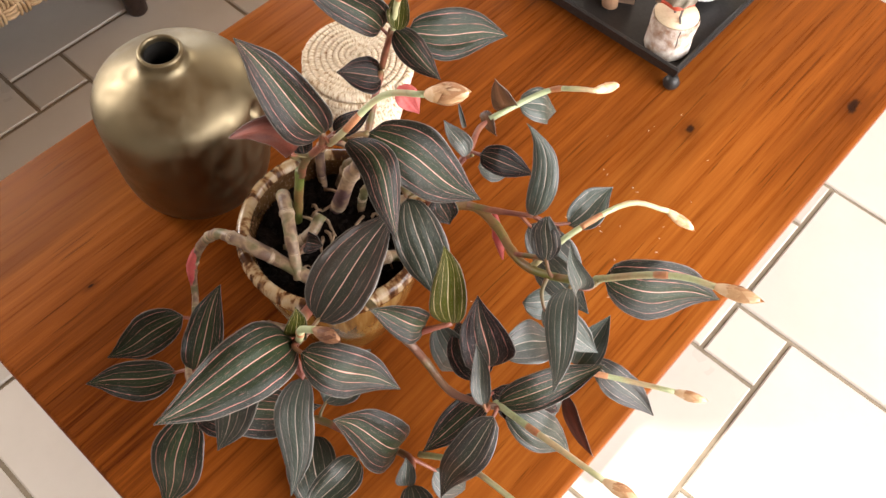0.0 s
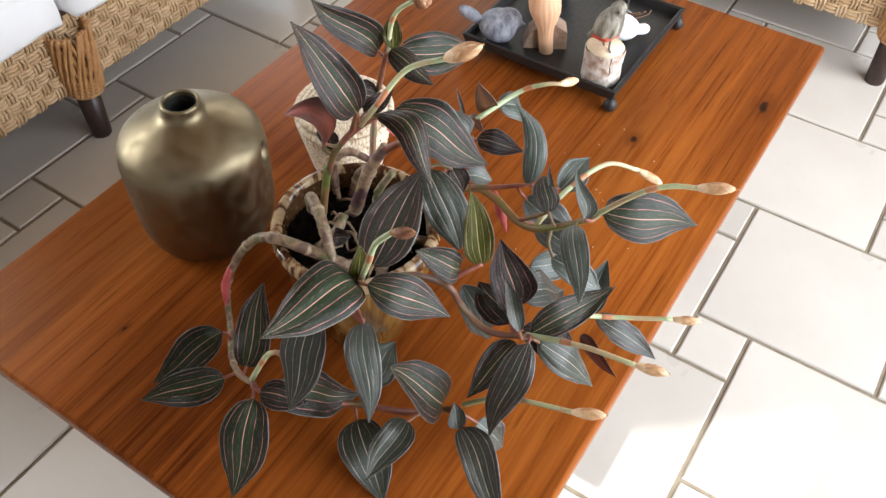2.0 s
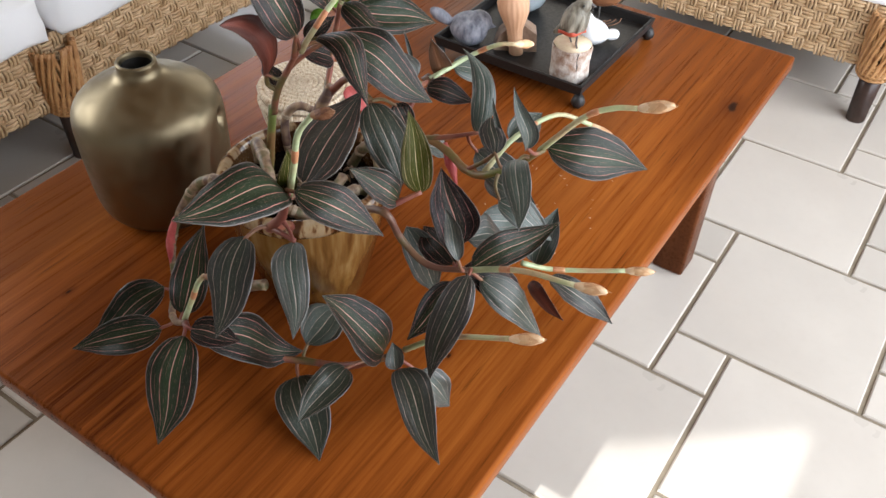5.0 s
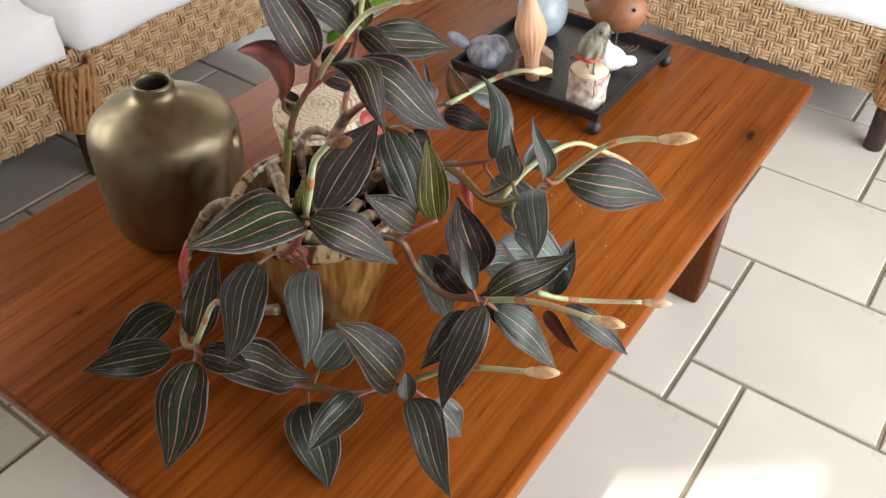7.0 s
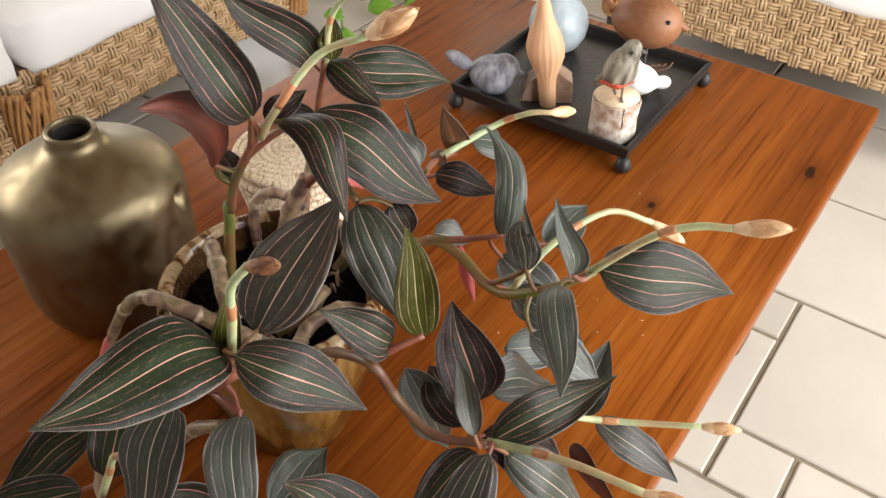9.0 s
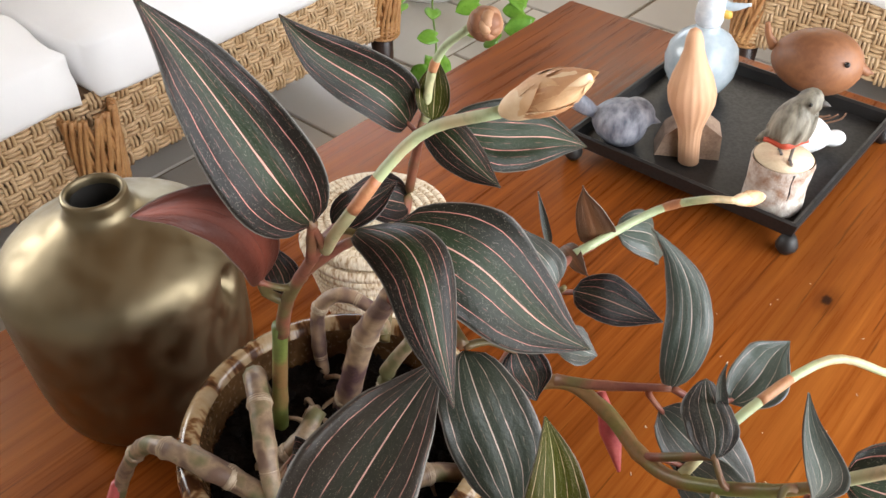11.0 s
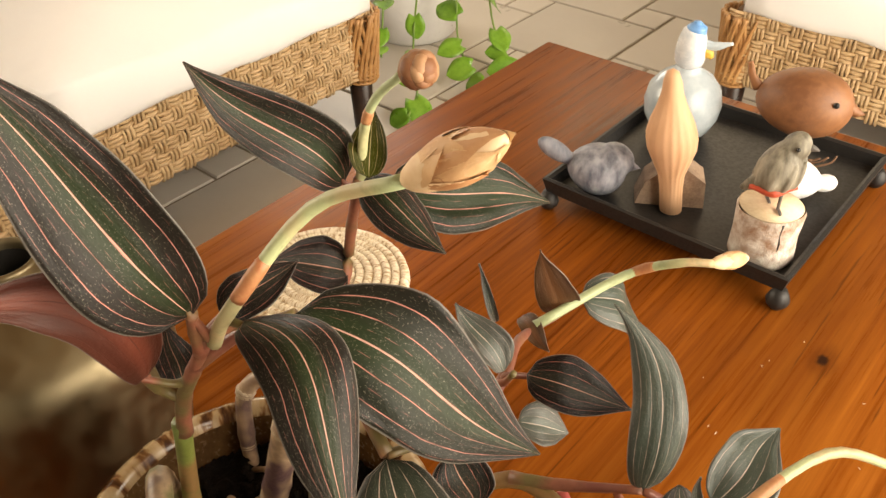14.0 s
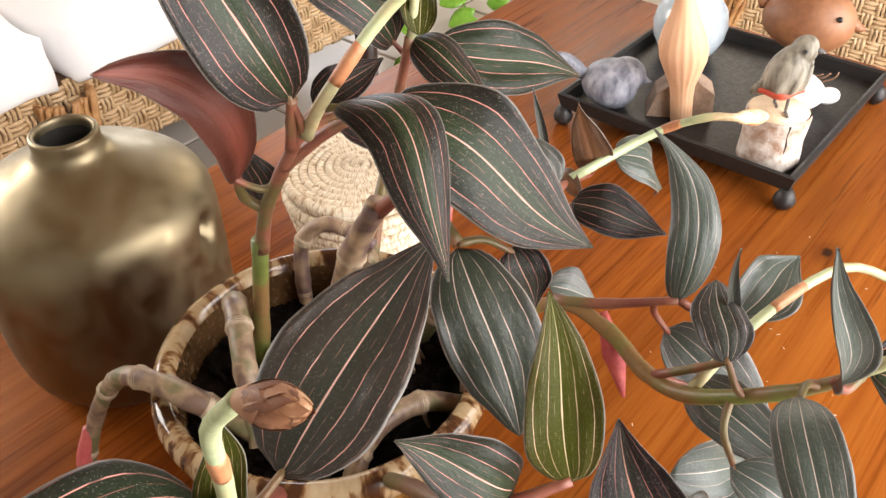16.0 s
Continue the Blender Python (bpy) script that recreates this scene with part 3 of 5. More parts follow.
# ---- lidded basket of coiled straw ----
def straw_basket(at):
    b = thing("straw_basket", "small round lidded basket of coiled cream straw", "basket", at=at)
    def coil(r_of, z_of, turns, thick):
        n = int(turns * 36)
        pts = []
        for i in range(n + 1):
            k, a = i / 36, 2 * math.pi * i / 36
            pts.append((r_of(k) * math.cos(a), r_of(k) * math.sin(a), z_of(k)))
        return tube(pts, thick, 6, 1, 0.0)

    bm = coil(lambda k: 0.052 + 0.0022 * k, lambda k: 0.006 + k * 0.0093, 9.6, 0.0054)
    part("body", bm, M_COIL, b)
    part("core", lathe([(0, 0.001), (0.050, 0.001), (0.063, 0.06), (0.070, 0.092), (0, 0.092)], n=32), M_COIL, b)
    bm = coil(lambda k: 0.0745 - k * 0.0082, lambda k: 0.101 + 0.0005 * k, 8.9, 0.0052)
    part("lid", bm, M_COIL, b, "flat coiled lid")
    part("lid_core", lathe([(0, 0.096), (0.072, 0.096), (0.072, 0.101), (0, 0.104)], n=32), M_COIL, b)
    return b


straw_basket((-0.127, -0.094, TOP)).scale = (0.87, 0.87, 1.0)


# ---- glazed pot ----
POT = (0.055, -0.298)


def flower_pot():
    p = thing("flower_pot", "round glazed ceramic pot with amber drips", "pot", at=(POT[0], POT[1], TOP))
    part("body", lathe([(0, 0.003), (0.050, 0.0), (0.056, 0.002), (0.060, 0.012), (0.067, 0.035), (0.076, 0.065), (0.085, 0.100), (0.090, 0.130), (0.091, 0.150)], n=64), M_GLAZE, p)
    part("rim", lathe([(0.090, 0.148), (0.0935, 0.150), (0.097, 0.156), (0.0985, 0.163), (0.0965, 0.169), (0.091, 0.172), (0.0865, 0.170), (0.0845, 0.165)], n=64), M_RIM, p, "mottled brown glazed rim")
    part("inner_wall", lathe([(0.0846, 0.1652), (0.0835, 0.160), (0.083, 0.14), (0.080, 0.12)], n=64), speckled("brown_glaze", (0.05, 0.024, 0.010), (0.14, 0.075, 0.032), 40, 0.2), p, "dark brown glazed inside")
    return p


flower_pot().scale = (0.935, 0.935, 1.0)


def soil():
    bm = bmesh.new()
    n = 40
    grid = {}
    for i in range(-n, n + 1):
        for j in range(-n, n + 1):
            x, y = i / n * 0.0775, j / n * 0.0775
            if x * x + y * y > 0.0775 ** 2:
                continue
            h = noise.noise(Vector((x, y, 0)) * 90) * 0.004 + noise.noise(Vector((x, y, 3)) * 260) * 0.0035
            grid[i, j] = bm.verts.new((x, y, h))
    for (i, j), v in list(grid.items()):
        q = [grid.get(k) for k in ((i, j), (i + 1, j), (i + 1, j + 1), (i, j + 1))]
        if all(q):
            bm.faces.new(q)
    rnd = random.Random(3)
    for _ in range(110):
        a, r = rnd.uniform(0, 6.28), 0.070 * math.sqrt(rnd.random())
        blob_into(bm, (r * math.cos(a), r * math.sin(a), 0.003), (rnd.uniform(0.002, 0.006), rnd.uniform(0.002, 0.004), rnd.uniform(0.0015, 0.004)), pose(0, 0, 0, 0, 0, rnd.uniform(0, 180)), 6, 4)
    ob = part("potting_soil", bm, M_SOIL)
    ob.location = (POT[0], POT[1], TOP + 0.143)
    return tagged(ob, "dark coarse bark potting soil in the pot", "soil", kind="stuff")


soil()


# ---- jewel orchid ----
plant = thing("jewel_orchid", "trailing jewel orchid with dark velvety pink-veined leaves", "plant", at=(POT[0], POT[1], TOP + 0.145))
ORIGIN = Vector((POT[0], POT[1], TOP + 0.145))
FACE = Vector((0.42, -0.68, 1.15))


def own(ob):
    """Hangs a piece built in world places under the plant."""
    ob.matrix_parent_inverse = Matrix.Translation(-ORIGIN)
    return ob


def leaf(base, tip, width, mat=None, roll=0, bend=0.08, cup=0.16, fold=0.0, name="leaf", label="", round_tip=0.95, hint=None, sway=0.0):
    """A pointed oval leaf from base to tip. roll: degrees about its axis; bend: arch towards its upper side; cup: raised margins; fold: margins closed like a book."""
    base, tip = Vector(base), Vector(tip)
    axis = tip - base
    length = axis.length
    a = axis.normalized()
    towards = (Vector(hint) if hint else (FACE - (base + tip) / 2).normalized() + Vector((0, 0, 0.35)))
    nrm = (towards - a * towards.dot(a)).normalized()
    nrm = Matrix.Rotation(radians(roll), 3, a) @ nrm
    side = a.cross(nrm).normalized()
    nu, nv = 22, 20
    peak = (0.37 ** 0.52) * (0.63 ** round_tip)
    seed = Vector((base.x * 50, tip.y * 50, base.z * 50))
    rnd = random.Random(int(abs(base.x * 7919 + tip.y * 5381 + base.z * 3571) * 1000))
    curl, drift, twist, lop = rnd.uniform(0.02, 0.06), rnd.uniform(-0.03, 0.03), rnd.uniform(-0.5, 0.5), rnd.uniform(-0.08, 0.08)
    flat_side, flat_nrm = side, nrm
    bm = bmesh.new()
    uvl = bm.loops.layers.uv.new("leaf")
    layers = []
    for thick in (0.0, 0.0007):
        grid = []
        for i in range(nu + 1):
            u = i / nu
            hw = width / 2 * (max(u, 0) ** 0.52) * (max(1 - u, 0) ** round_tip) / peak
            hw *= 1 - 0.22 * max(0.0, (u - 0.72) / 0.28) ** 0.8 * (1 if u < 1 else 0)
            hw = max(hw, 0.0004)
            turn = Matrix.Rotation(twist * (u - 0.4), 3, a)
            side, nrm = turn @ flat_side, turn @ flat_nrm
            c = base + axis * u + flat_nrm * (length * (bend * 4 * u * (1 - u) + curl * math.sin(2 * math.pi * u))) + flat_side * (length * (sway * 4 * u * (1 - u) + drift * math.sin(2 * math.pi * u)))
            row = []
            for j in range(nv + 1):
                v = 2 * j / nv - 1
                w = noise.noise(seed + Vector((u * 3.4, v * 1.6, 0))) * 0.26 * abs(v) ** 1.5 + noise.noise(seed + Vector((u * 9, v * 3, 7))) * 0.05 * abs(v)
                wide = hw * (1 + lop * v + 0.05 * noise.noise(seed + Vector((u * 5, v, 3))))
                ang = fold * abs(v)
                p = c + side * (v * wide * math.cos(ang)) + nrm * (hw * (cup * v * v + 0.09 * abs(v) + w + abs(v) * math.sin(ang)) - thick)
                # lanes between the main veins stand a little proud
                p += nrm * (hw * 0.016 * math.sin(abs(v) / 0.38 * math.pi) ** 2)
                row.append((bm.verts.new(p), (u, j / nv)))
            grid.append(row)
        layers.append(grid)
    for k, grid in enumerate(layers):
        for i in range(nu):
            for j in range(nv):
                q = [grid[i][j], grid[i + 1][j], grid[i + 1][j + 1], grid[i][j + 1]]
                if k == 0:
                    q = q[::-1]
                f = bm.faces.new([x[0] for x in q])
                f.material_index = k
                for lp, x in zip(f.loops, q):
                    lp[uvl].uv = x[1]
    t, b = layers
    edge = [(i, 0) for i in range(nu + 1)] + [(nu, j) for j in range(1, nv + 1)] + [(i, nv) for i in range(nu - 1, -1, -1)] + [(0, j) for j in range(nv - 1, 0, -1)]
    for (i, j), (m, n) in zip(edge, edge[1:] + edge[:1]):
        f = bm.faces.new([t[i][j][0], t[m][n][0], b[m][n][0], b[i][j][0]])
        f.material_index = 0
        for lp in f.loops:
            lp[uvl].uv = (0.5, 0.99)
    near = min(STEMS, key=lambda q: (q - base).length) if STEMS else None
    if near is not None and 0.008 < (near - base).length < 0.042:
        mid = near.lerp(base, 0.55) - a * 0.004 + Vector((0, 0, -0.001))
        own(part("leaf_stalk", tube([near, mid, base + a * 0.003], [0.0022, 0.0018, 0.0015], 7, 4), M_STEM_RED, plant))
    return own(part(name, bm, [mat or M_LEAF, M_UNDER], plant, label))


STEMS = []


def stem(points, radii, mat=None, name="stem", knots=0.12, label=""):
    radii = [r * (0.66 if name == "stem" else 0.72) for r in radii]
    if name == "stem":
        STEMS.extend(glide(points, 6))
    ob = own(part(name, tube(points, radii, 10, 5, knots), mat or M_STEM, plant, label))
    if mat in (None, M_STEM, M_STEM_BAND):
        line = glide(points, 6)
        for k in range(4, len(line) - 3, 8):
            r = radii[min(k * len(radii) // len(line), len(radii) - 1)]
            way = (line[k + 1] - line[k - 1]).normalized() * 0.0022
            own(part("joint_ring", tube([line[k] - way, line[k] - way * 0.3, line[k] + way * 0.4, line[k] + way], [r * 1.0, r * 1.05, r * 1.10, r * 1.01], 10, 2, 0.1), M_RING, plant, "pale papery ring at a stem joint"))
    if name == "flower_stalk":
        line = glide(points, 8)
        k = int(len(line) * 0.38)
        r = radii[1] * 1.08
        own(part("stalk_sheath", tube(line[k:k + 4], [r * 0.95, r * 1.0, r * 1.03, r * 0.9], 10, 2), M_NODE, plant, "orange-red sheath at a stalk joint"))
    return ob


def bud(at, way, length, fat=0.36, n=9, name="flower_bud"):
    """A dry flower head: thin pointed bracts wrapped round a stalk end, each a curved shell over the next."""
    bm = bmesh.new()
    rnd = random.Random(int(abs(at[0]) * 9000))
    place = Matrix.Translation(at) @ aim(Vector(way).normalized())
    core = blob_into(bm, (0, 0, 0), (length * fat * 0.33, length * fat * 0.33, length * 0.45), None, 12, 10)
    bmesh.ops.transform(bm, matrix=place @ Matrix.Translation((0, 0, length * 0.46)), verts=core)
    rows, cols = 9, 8
    for k in range(n):
        f = k / (n - 1)
        turn = k * 2.3 + rnd.uniform(-0.3, 0.3)
        start, end = length * 0.30 * f, length * (0.58 + 0.42 * f) * rnd.uniform(0.95, 1.04)
        girth, flare = length * fat * 0.31 * (1.06 - 0.14 * f), rnd.uniform(-0.10, 0.02)
        grid = []
        for i in range(rows + 1):
            u = i / rows
            spread = 1.6 * (1 - u ** 2.6) ** 0.7 + 0.02
            z = start + (end - start) * u
            r = girth * (0.20 + 0.95 * math.sin(math.pi * min(z / length, 1.0) ** 1.1) - 0.17 * min(z / length, 1.0) ** 4 + flare * u ** 4)
            line = []
            for j in range(cols + 1):
                v = 2 * j / cols - 1
                a = turn + v * spread
                rr = r * (1 + 0.05 * v * v + 0.05 * math.cos(5 * v + k))
                line.append(bm.verts.new(place @ Vector((rr * math.cos(a), rr * math.sin(a), z))))
            grid.append(line)
        for i in range(rows):
            for j in range(cols):
                bm.faces.new((grid[i][j], grid[i][j + 1], grid[i + 1][j + 1], grid[i + 1][j]))
    return own(part(name, bm, M_BUD if fat < 0.5 else M_BUD_BROWN, plant, "dried orange-brown flower bud"))


def bud_cluster(at, way, length):
    """A short round flower head: plump dry scales packed over one another on all sides."""
    bm = bmesh.new()
    place = Matrix.Translation(at) @ aim(Vector(way).normalized())
    r = length * 0.34
    rnd = random.Random(int(abs(at[1]) * 9000))
    found = blob_into(bm, (0, 0, length * 0.55), (r * 0.85, r * 0.85, r), None, 12, 8)
    n = 19
    for k in range(n):
        z = 1 - 1.75 * (k + 0.5) / n
        a = k * 2.39996
        q = math.sqrt(max(0.0, 1 - z * z))
        d = Vector((q * math.cos(a), q * math.sin(a), z))
        w = r * rnd.uniform(0.50, 0.66)
        found = found + blob_into(bm, Vector((0, 0, length * 0.55)) + d * r * 0.66, (w, w * 0.75, r * rnd.uniform(0.30, 0.42)), aim(d + Vector((0, 0, 0.5))), 10, 7)
    bmesh.ops.transform(bm, matrix=place, verts=found)
    return own(part("flower_bud", bm, M_BUD_BROWN, plant, "round brown dried flower bud"))


# stems out of the pot
stem([(0.010, -0.308, 0.565), (0.020, -0.310, 0.605), (0.033, -0.308, 0.674)], [0.0074, 0.0068, 0.0062], M_STEM_GREEN)
stem([(0.033, -0.308, 0.668), (0.043, -0.308, 0.697), (0.059, -0.308, 0.724), (0.076, -0.307, 0.752)], [0.0058, 0.0052, 0.0045, 0.0036], M_STEM_RED)
stem([(0.070, -0.308, 0.742), (0.076, -0.311, 0.758), (0.081, -0.313, 0.771)], [0.004, 0.0034, 0.003], M_STEM_RED, "leaf_stalk")
stem([(0.043, -0.308, 0.697), (0.038, -0.315, 0.706), (0.046, -0.322, 0.724)], [0.004, 0.0034, 0.003], M_STEM_RED, "leaf_stalk")
stem([(0.062, -0.308, 0.729), (0.080, -0.294, 0.748), (0.098, -0.283, 0.759)], [0.004, 0.0034, 0.003], M_STEM_RED, "leaf_stalk")
stem([(0.028, -0.274, 0.565), (0.036, -0.271, 0.592), (0.053, -0.268, 0.648), (0.074, -0.266, 0.690)], [0.010, 0.011, 0.0105, 0.008], M_STEM_BAND)
stem([(0.074, -0.266, 0.686), (0.102, -0.268, 0.712), (0.134, -0.278, 0.704)], [0.006, 0.005, 0.004], M_STEM_RED)
stem([(0.000, -0.262, 0.567), (-0.006, -0.258, 0.590), (-0.010, -0.250, 0.615), (0.004, -0.240, 0.628), (0.030, -0.230, 0.618)], [0.006, 0.007, 0.0075, 0.007, 0.006], M_STEM_BAND)
stem([(0.030, -0.235, 0.600), (0.004, -0.196, 0.625), (-0.010, -0.168, 0.648), (-0.004, -0.165, 0.682), (0.003, -0.162, 0.716)], [0.006, 0.0055, 0.005, 0.0048, 0.004], M_STEM_RED)
stem([(0.048, -0.258, 0.567), (0.050, -0.252, 0.600), (0.062, -0.240, 0.628)], [0.006, 0.007, 0.006], M_STEM)
stem([(0.006, -0.312, 0.600), (0.014, -0.319, 0.628), (0.032, -0.330, 0.630), (0.052, -0.344, 0.622), (0.072, -0.358, 0.595)], [0.008, 0.0095, 0.0095, 0.009, 0.007], M_STEM)
stem([(0.100, -0.338, 0.580), (0.075, -0.352, 0.596), (0.040, -0.362, 0.606), (0.014, -0.368, 0.608)], [0.009, 0.009, 0.008, 0.008], M_STEM)
stem([(0.060, -0.352, 0.590), (0.034, -0.368, 0.612), (0.006, -0.376, 0.614), (-0.018, -0.380, 0.598), (-0.044, -0.388, 0.556), (-0.058, -0.400, 0.506), (-0.045, -0.418, 0.470), (-0.010, -0.452, 0.478), (0.030, -0.476, 0.508), (0.072, -0.492, 0.548)],
     [0.008, 0.0088, 0.0085, 0.0075, 0.0068, 0.006, 0.005, 0.005, 0.005, 0.004], M_STEM)
stem([(0.085, -0.470, 0.505), (0.112, -0.436, 0.470), (0.139, -0.413, 0.460), (0.188, -0.401, 0.474), (0.241, -0.393, 0.518), (0.260, -0.410, 0.534)], [0.005, 0.0055, 0.0055, 0.0055, 0.005, 0.004], M_STEM_RED)
stem([(0.098, -0.366, 0.590), (0.118, -0.396, 0.625), (0.135, -0.426, 0.652), (0.154, -0.428, 0.676), (0.165, -0.428, 0.708)], [0.008, 0.0075, 0.007, 0.006, 0.004], M_STEM_RED)
stem([(0.137, -0.428, 0.654), (0.152, -0.432, 0.660), (0.170, -0.433, 0.660)], [0.004, 0.0034, 0.003], M_STEM_RED, "leaf_stalk")
stem([(0.015, -0.392, 0.462), (0.036, -0.386, 0.486), (0.058, -0.378, 0.496)], [0.0085, 0.009, 0.009], M_STEM)
stem([(0.112, -0.232, 0.600), (0.142, -0.207, 0.622), (0.173, -0.204, 0.618), (0.200, -0.212, 0.612), (0.226, -0.218, 0.619), (0.264, -0.221, 0.651), (0.290, -0.218, 0.678)],
     [0.0055, 0.0060, 0.0064, 0.0064, 0.0060, 0.005, 0.0036], M_STEM_GREEN)
stem([(0.118, -0.325, 0.575), (0.165, -0.345, 0.630), (0.207, -0.355, 0.655), (0.220, -0.348, 0.624), (0.251, -0.349, 0.610), (0.286, -0.334, 0.611)], [0.0058, 0.0056, 0.0053, 0.005, 0.0048, 0.004], M_STEM_BROWN)
stem([(0.200, -0.354, 0.652), (0.212, -0.340, 0.660), (0.225, -0.324, 0.667)], [0.005, 0.004, 0.003], M_STEM_RED)
stem([(0.095, -0.225, 0.570), (0.106, -0.200, 0.618), (0.112, -0.175, 0.646), (0.098, -0.142, 0.640), (0.097, -0.104, 0.630)], [0.006, 0.005, 0.0045, 0.004, 0.003], M_STEM_RED)
stem([(0.112, -0.178, 0.645), (0.124, -0.190, 0.664), (0.136, -0.200, 0.686)], [0.003, 0.0025, 0.002], M_STEM_RED, "leaf_stalk")
stem([(0.142, -0.208, 0.624), (0.168, -0.198, 0.630), (0.200, -0.187, 0.643)], [0.005, 0.0042, 0.003], M_STEM_RED)
stem([(0.205, -0.213, 0.614), (0.225, -0.214, 0.634), (0.240, -0.221, 0.655)], [0.0034, 0.003, 0.0024], M_STEM_RED, "leaf_stalk")
# leaves of the tall shoot
leaf((0.081, -0.313, 0.770), (0.051, -0.349, 0.874), 0.040, roll=5, bend=0.03, cup=0.2)
leaf((0.099, -0.304, 0.772), (0.173, -0.330, 0.741), 0.031, roll=-15, bend=0.2, cup=-0.12, fold=-0.3, sway=-0.1)
leaf((0.098, -0.283, 0.759), (0.175, -0.235, 0.695), 0.050, roll=-5, bend=0.1, cup=-0.05)
leaf((0.046, -0.322, 0.722), (0.054, -0.374, 0.798), 0.027, M_UNDER, roll=-15, bend=0.1, cup=-0.2, sway=0.2, round_tip=0.62, label='maroon leaf showing its underside')
leaf((0.041, -0.306, 0.698), (0.014, -0.293, 0.712), 0.018, M_LEAF_DARK, roll=10)
leaf((0.080, -0.302, 0.762), (0.094, -0.275, 0.777), 0.017, M_LEAF_DARK, roll=5, cup=0.2)
leaf((0.159, -0.402, 0.696), (0.152, -0.312, 0.739), 0.050, M_LEAF_BROWNISH, roll=-10, bend=0.05, cup=0.05)
leaf((0.134, -0.279, 0.702), (0.189, -0.305, 0.645), 0.042, M_LEAF_HALF_SHEEN, roll=-10, bend=0.12, cup=-0.1, round_tip=0.7)
leaf((0.147, -0.257, 0.695), (0.161, -0.256, 0.666), 0.026, M_LEAF_DARK, roll=-10)
# back shoot over the basket
leaf((-0.009, -0.162, 0.709), (-0.043, -0.222, 0.793), 0.037, roll=-5, bend=0.03, cup=0.2)
leaf((0.004, -0.141, 0.699), (0.051, -0.048, 0.659), 0.048, bend=0.06, cup=-0.05)
leaf((0.005, -0.160, 0.716), (0.062, -0.160, 0.693), 0.029, bend=0.1, cup=-0.2, fold=-0.3)
leaf((0.010, -0.161, 0.719), (-0.005, -0.139, 0.746), 0.021, M_LEAF_PALE)
leaf((-0.009, -0.167, 0.649), (-0.029, -0.205, 0.670), 0.036, M_LEAF_DARK, roll=5)
leaf((-0.035, -0.118, 0.575), (-0.010, -0.112, 0.545), 0.026, M_PINK, cup=0.0, label='magenta leaf underside')
# right back shoot
leaf((0.133, -0.185, 0.671), (0.177, -0.161, 0.657), 0.027, M_LEAF_DARK, roll=-5, cup=-0.05)
leaf((0.138, -0.210, 0.697), (0.111, -0.210, 0.721), 0.017, M_LEAF_GREY, roll=20)
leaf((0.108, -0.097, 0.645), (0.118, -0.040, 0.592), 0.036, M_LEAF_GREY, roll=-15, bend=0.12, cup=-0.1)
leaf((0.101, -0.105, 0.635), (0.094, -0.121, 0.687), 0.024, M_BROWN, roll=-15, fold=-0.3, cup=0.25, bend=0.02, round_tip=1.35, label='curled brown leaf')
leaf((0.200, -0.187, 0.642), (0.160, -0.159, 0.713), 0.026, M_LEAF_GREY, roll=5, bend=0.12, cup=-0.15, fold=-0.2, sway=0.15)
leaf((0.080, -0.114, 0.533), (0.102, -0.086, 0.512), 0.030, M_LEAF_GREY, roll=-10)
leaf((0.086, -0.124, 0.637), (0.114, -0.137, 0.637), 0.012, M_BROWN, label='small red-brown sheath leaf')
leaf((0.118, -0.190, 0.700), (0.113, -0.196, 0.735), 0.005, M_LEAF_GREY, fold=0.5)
leaf((0.240, -0.222, 0.654), (0.219, -0.198, 0.675), 0.025, M_LEAF_HALF_SHEEN, roll=5, cup=-0.2, round_tip=0.6)
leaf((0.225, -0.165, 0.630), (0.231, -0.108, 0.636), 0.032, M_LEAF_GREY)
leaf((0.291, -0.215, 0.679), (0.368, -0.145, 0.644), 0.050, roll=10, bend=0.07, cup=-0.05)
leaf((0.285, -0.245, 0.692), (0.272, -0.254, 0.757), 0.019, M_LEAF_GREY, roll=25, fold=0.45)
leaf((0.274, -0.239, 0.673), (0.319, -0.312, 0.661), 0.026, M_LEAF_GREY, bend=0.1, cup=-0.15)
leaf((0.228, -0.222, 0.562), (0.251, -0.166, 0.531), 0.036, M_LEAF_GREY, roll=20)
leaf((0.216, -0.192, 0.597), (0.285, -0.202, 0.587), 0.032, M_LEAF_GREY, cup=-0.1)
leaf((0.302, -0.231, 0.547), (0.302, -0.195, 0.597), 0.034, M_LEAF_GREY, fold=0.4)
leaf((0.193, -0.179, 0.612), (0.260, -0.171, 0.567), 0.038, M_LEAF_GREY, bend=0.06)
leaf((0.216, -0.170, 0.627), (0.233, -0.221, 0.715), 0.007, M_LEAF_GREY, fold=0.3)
# middle right shoot
leaf((0.225, -0.324, 0.666), (0.198, -0.306, 0.733), 0.029, M_LEAF_PALE, roll=5, bend=0.02, cup=0.1)
leaf((0.208, -0.336, 0.659), (0.184, -0.372, 0.705), 0.030, roll=-10)
leaf((0.258, -0.311, 0.609), (0.227, -0.296, 0.677), 0.044, M_LEAF_DARK, roll=10)
leaf((0.257, -0.314, 0.587), (0.204, -0.290, 0.591), 0.041, M_LEAF_DARK)
leaf((0.280, -0.346, 0.629), (0.248, -0.320, 0.656), 0.017, M_LEAF_GREY, roll=10, fold=0.3)
leaf((0.285, -0.330, 0.610), (0.332, -0.254, 0.635), 0.032, roll=15, bend=0.05, cup=0.05)
leaf((0.266, -0.319, 0.569), (0.253, -0.387, 0.544), 0.031, roll=5, bend=0.06)
leaf((0.290, -0.343, 0.615), (0.288, -0.401, 0.523), 0.034, M_LEAF_HALF_SHEEN, roll=5, bend=0.1, cup=-0.1)
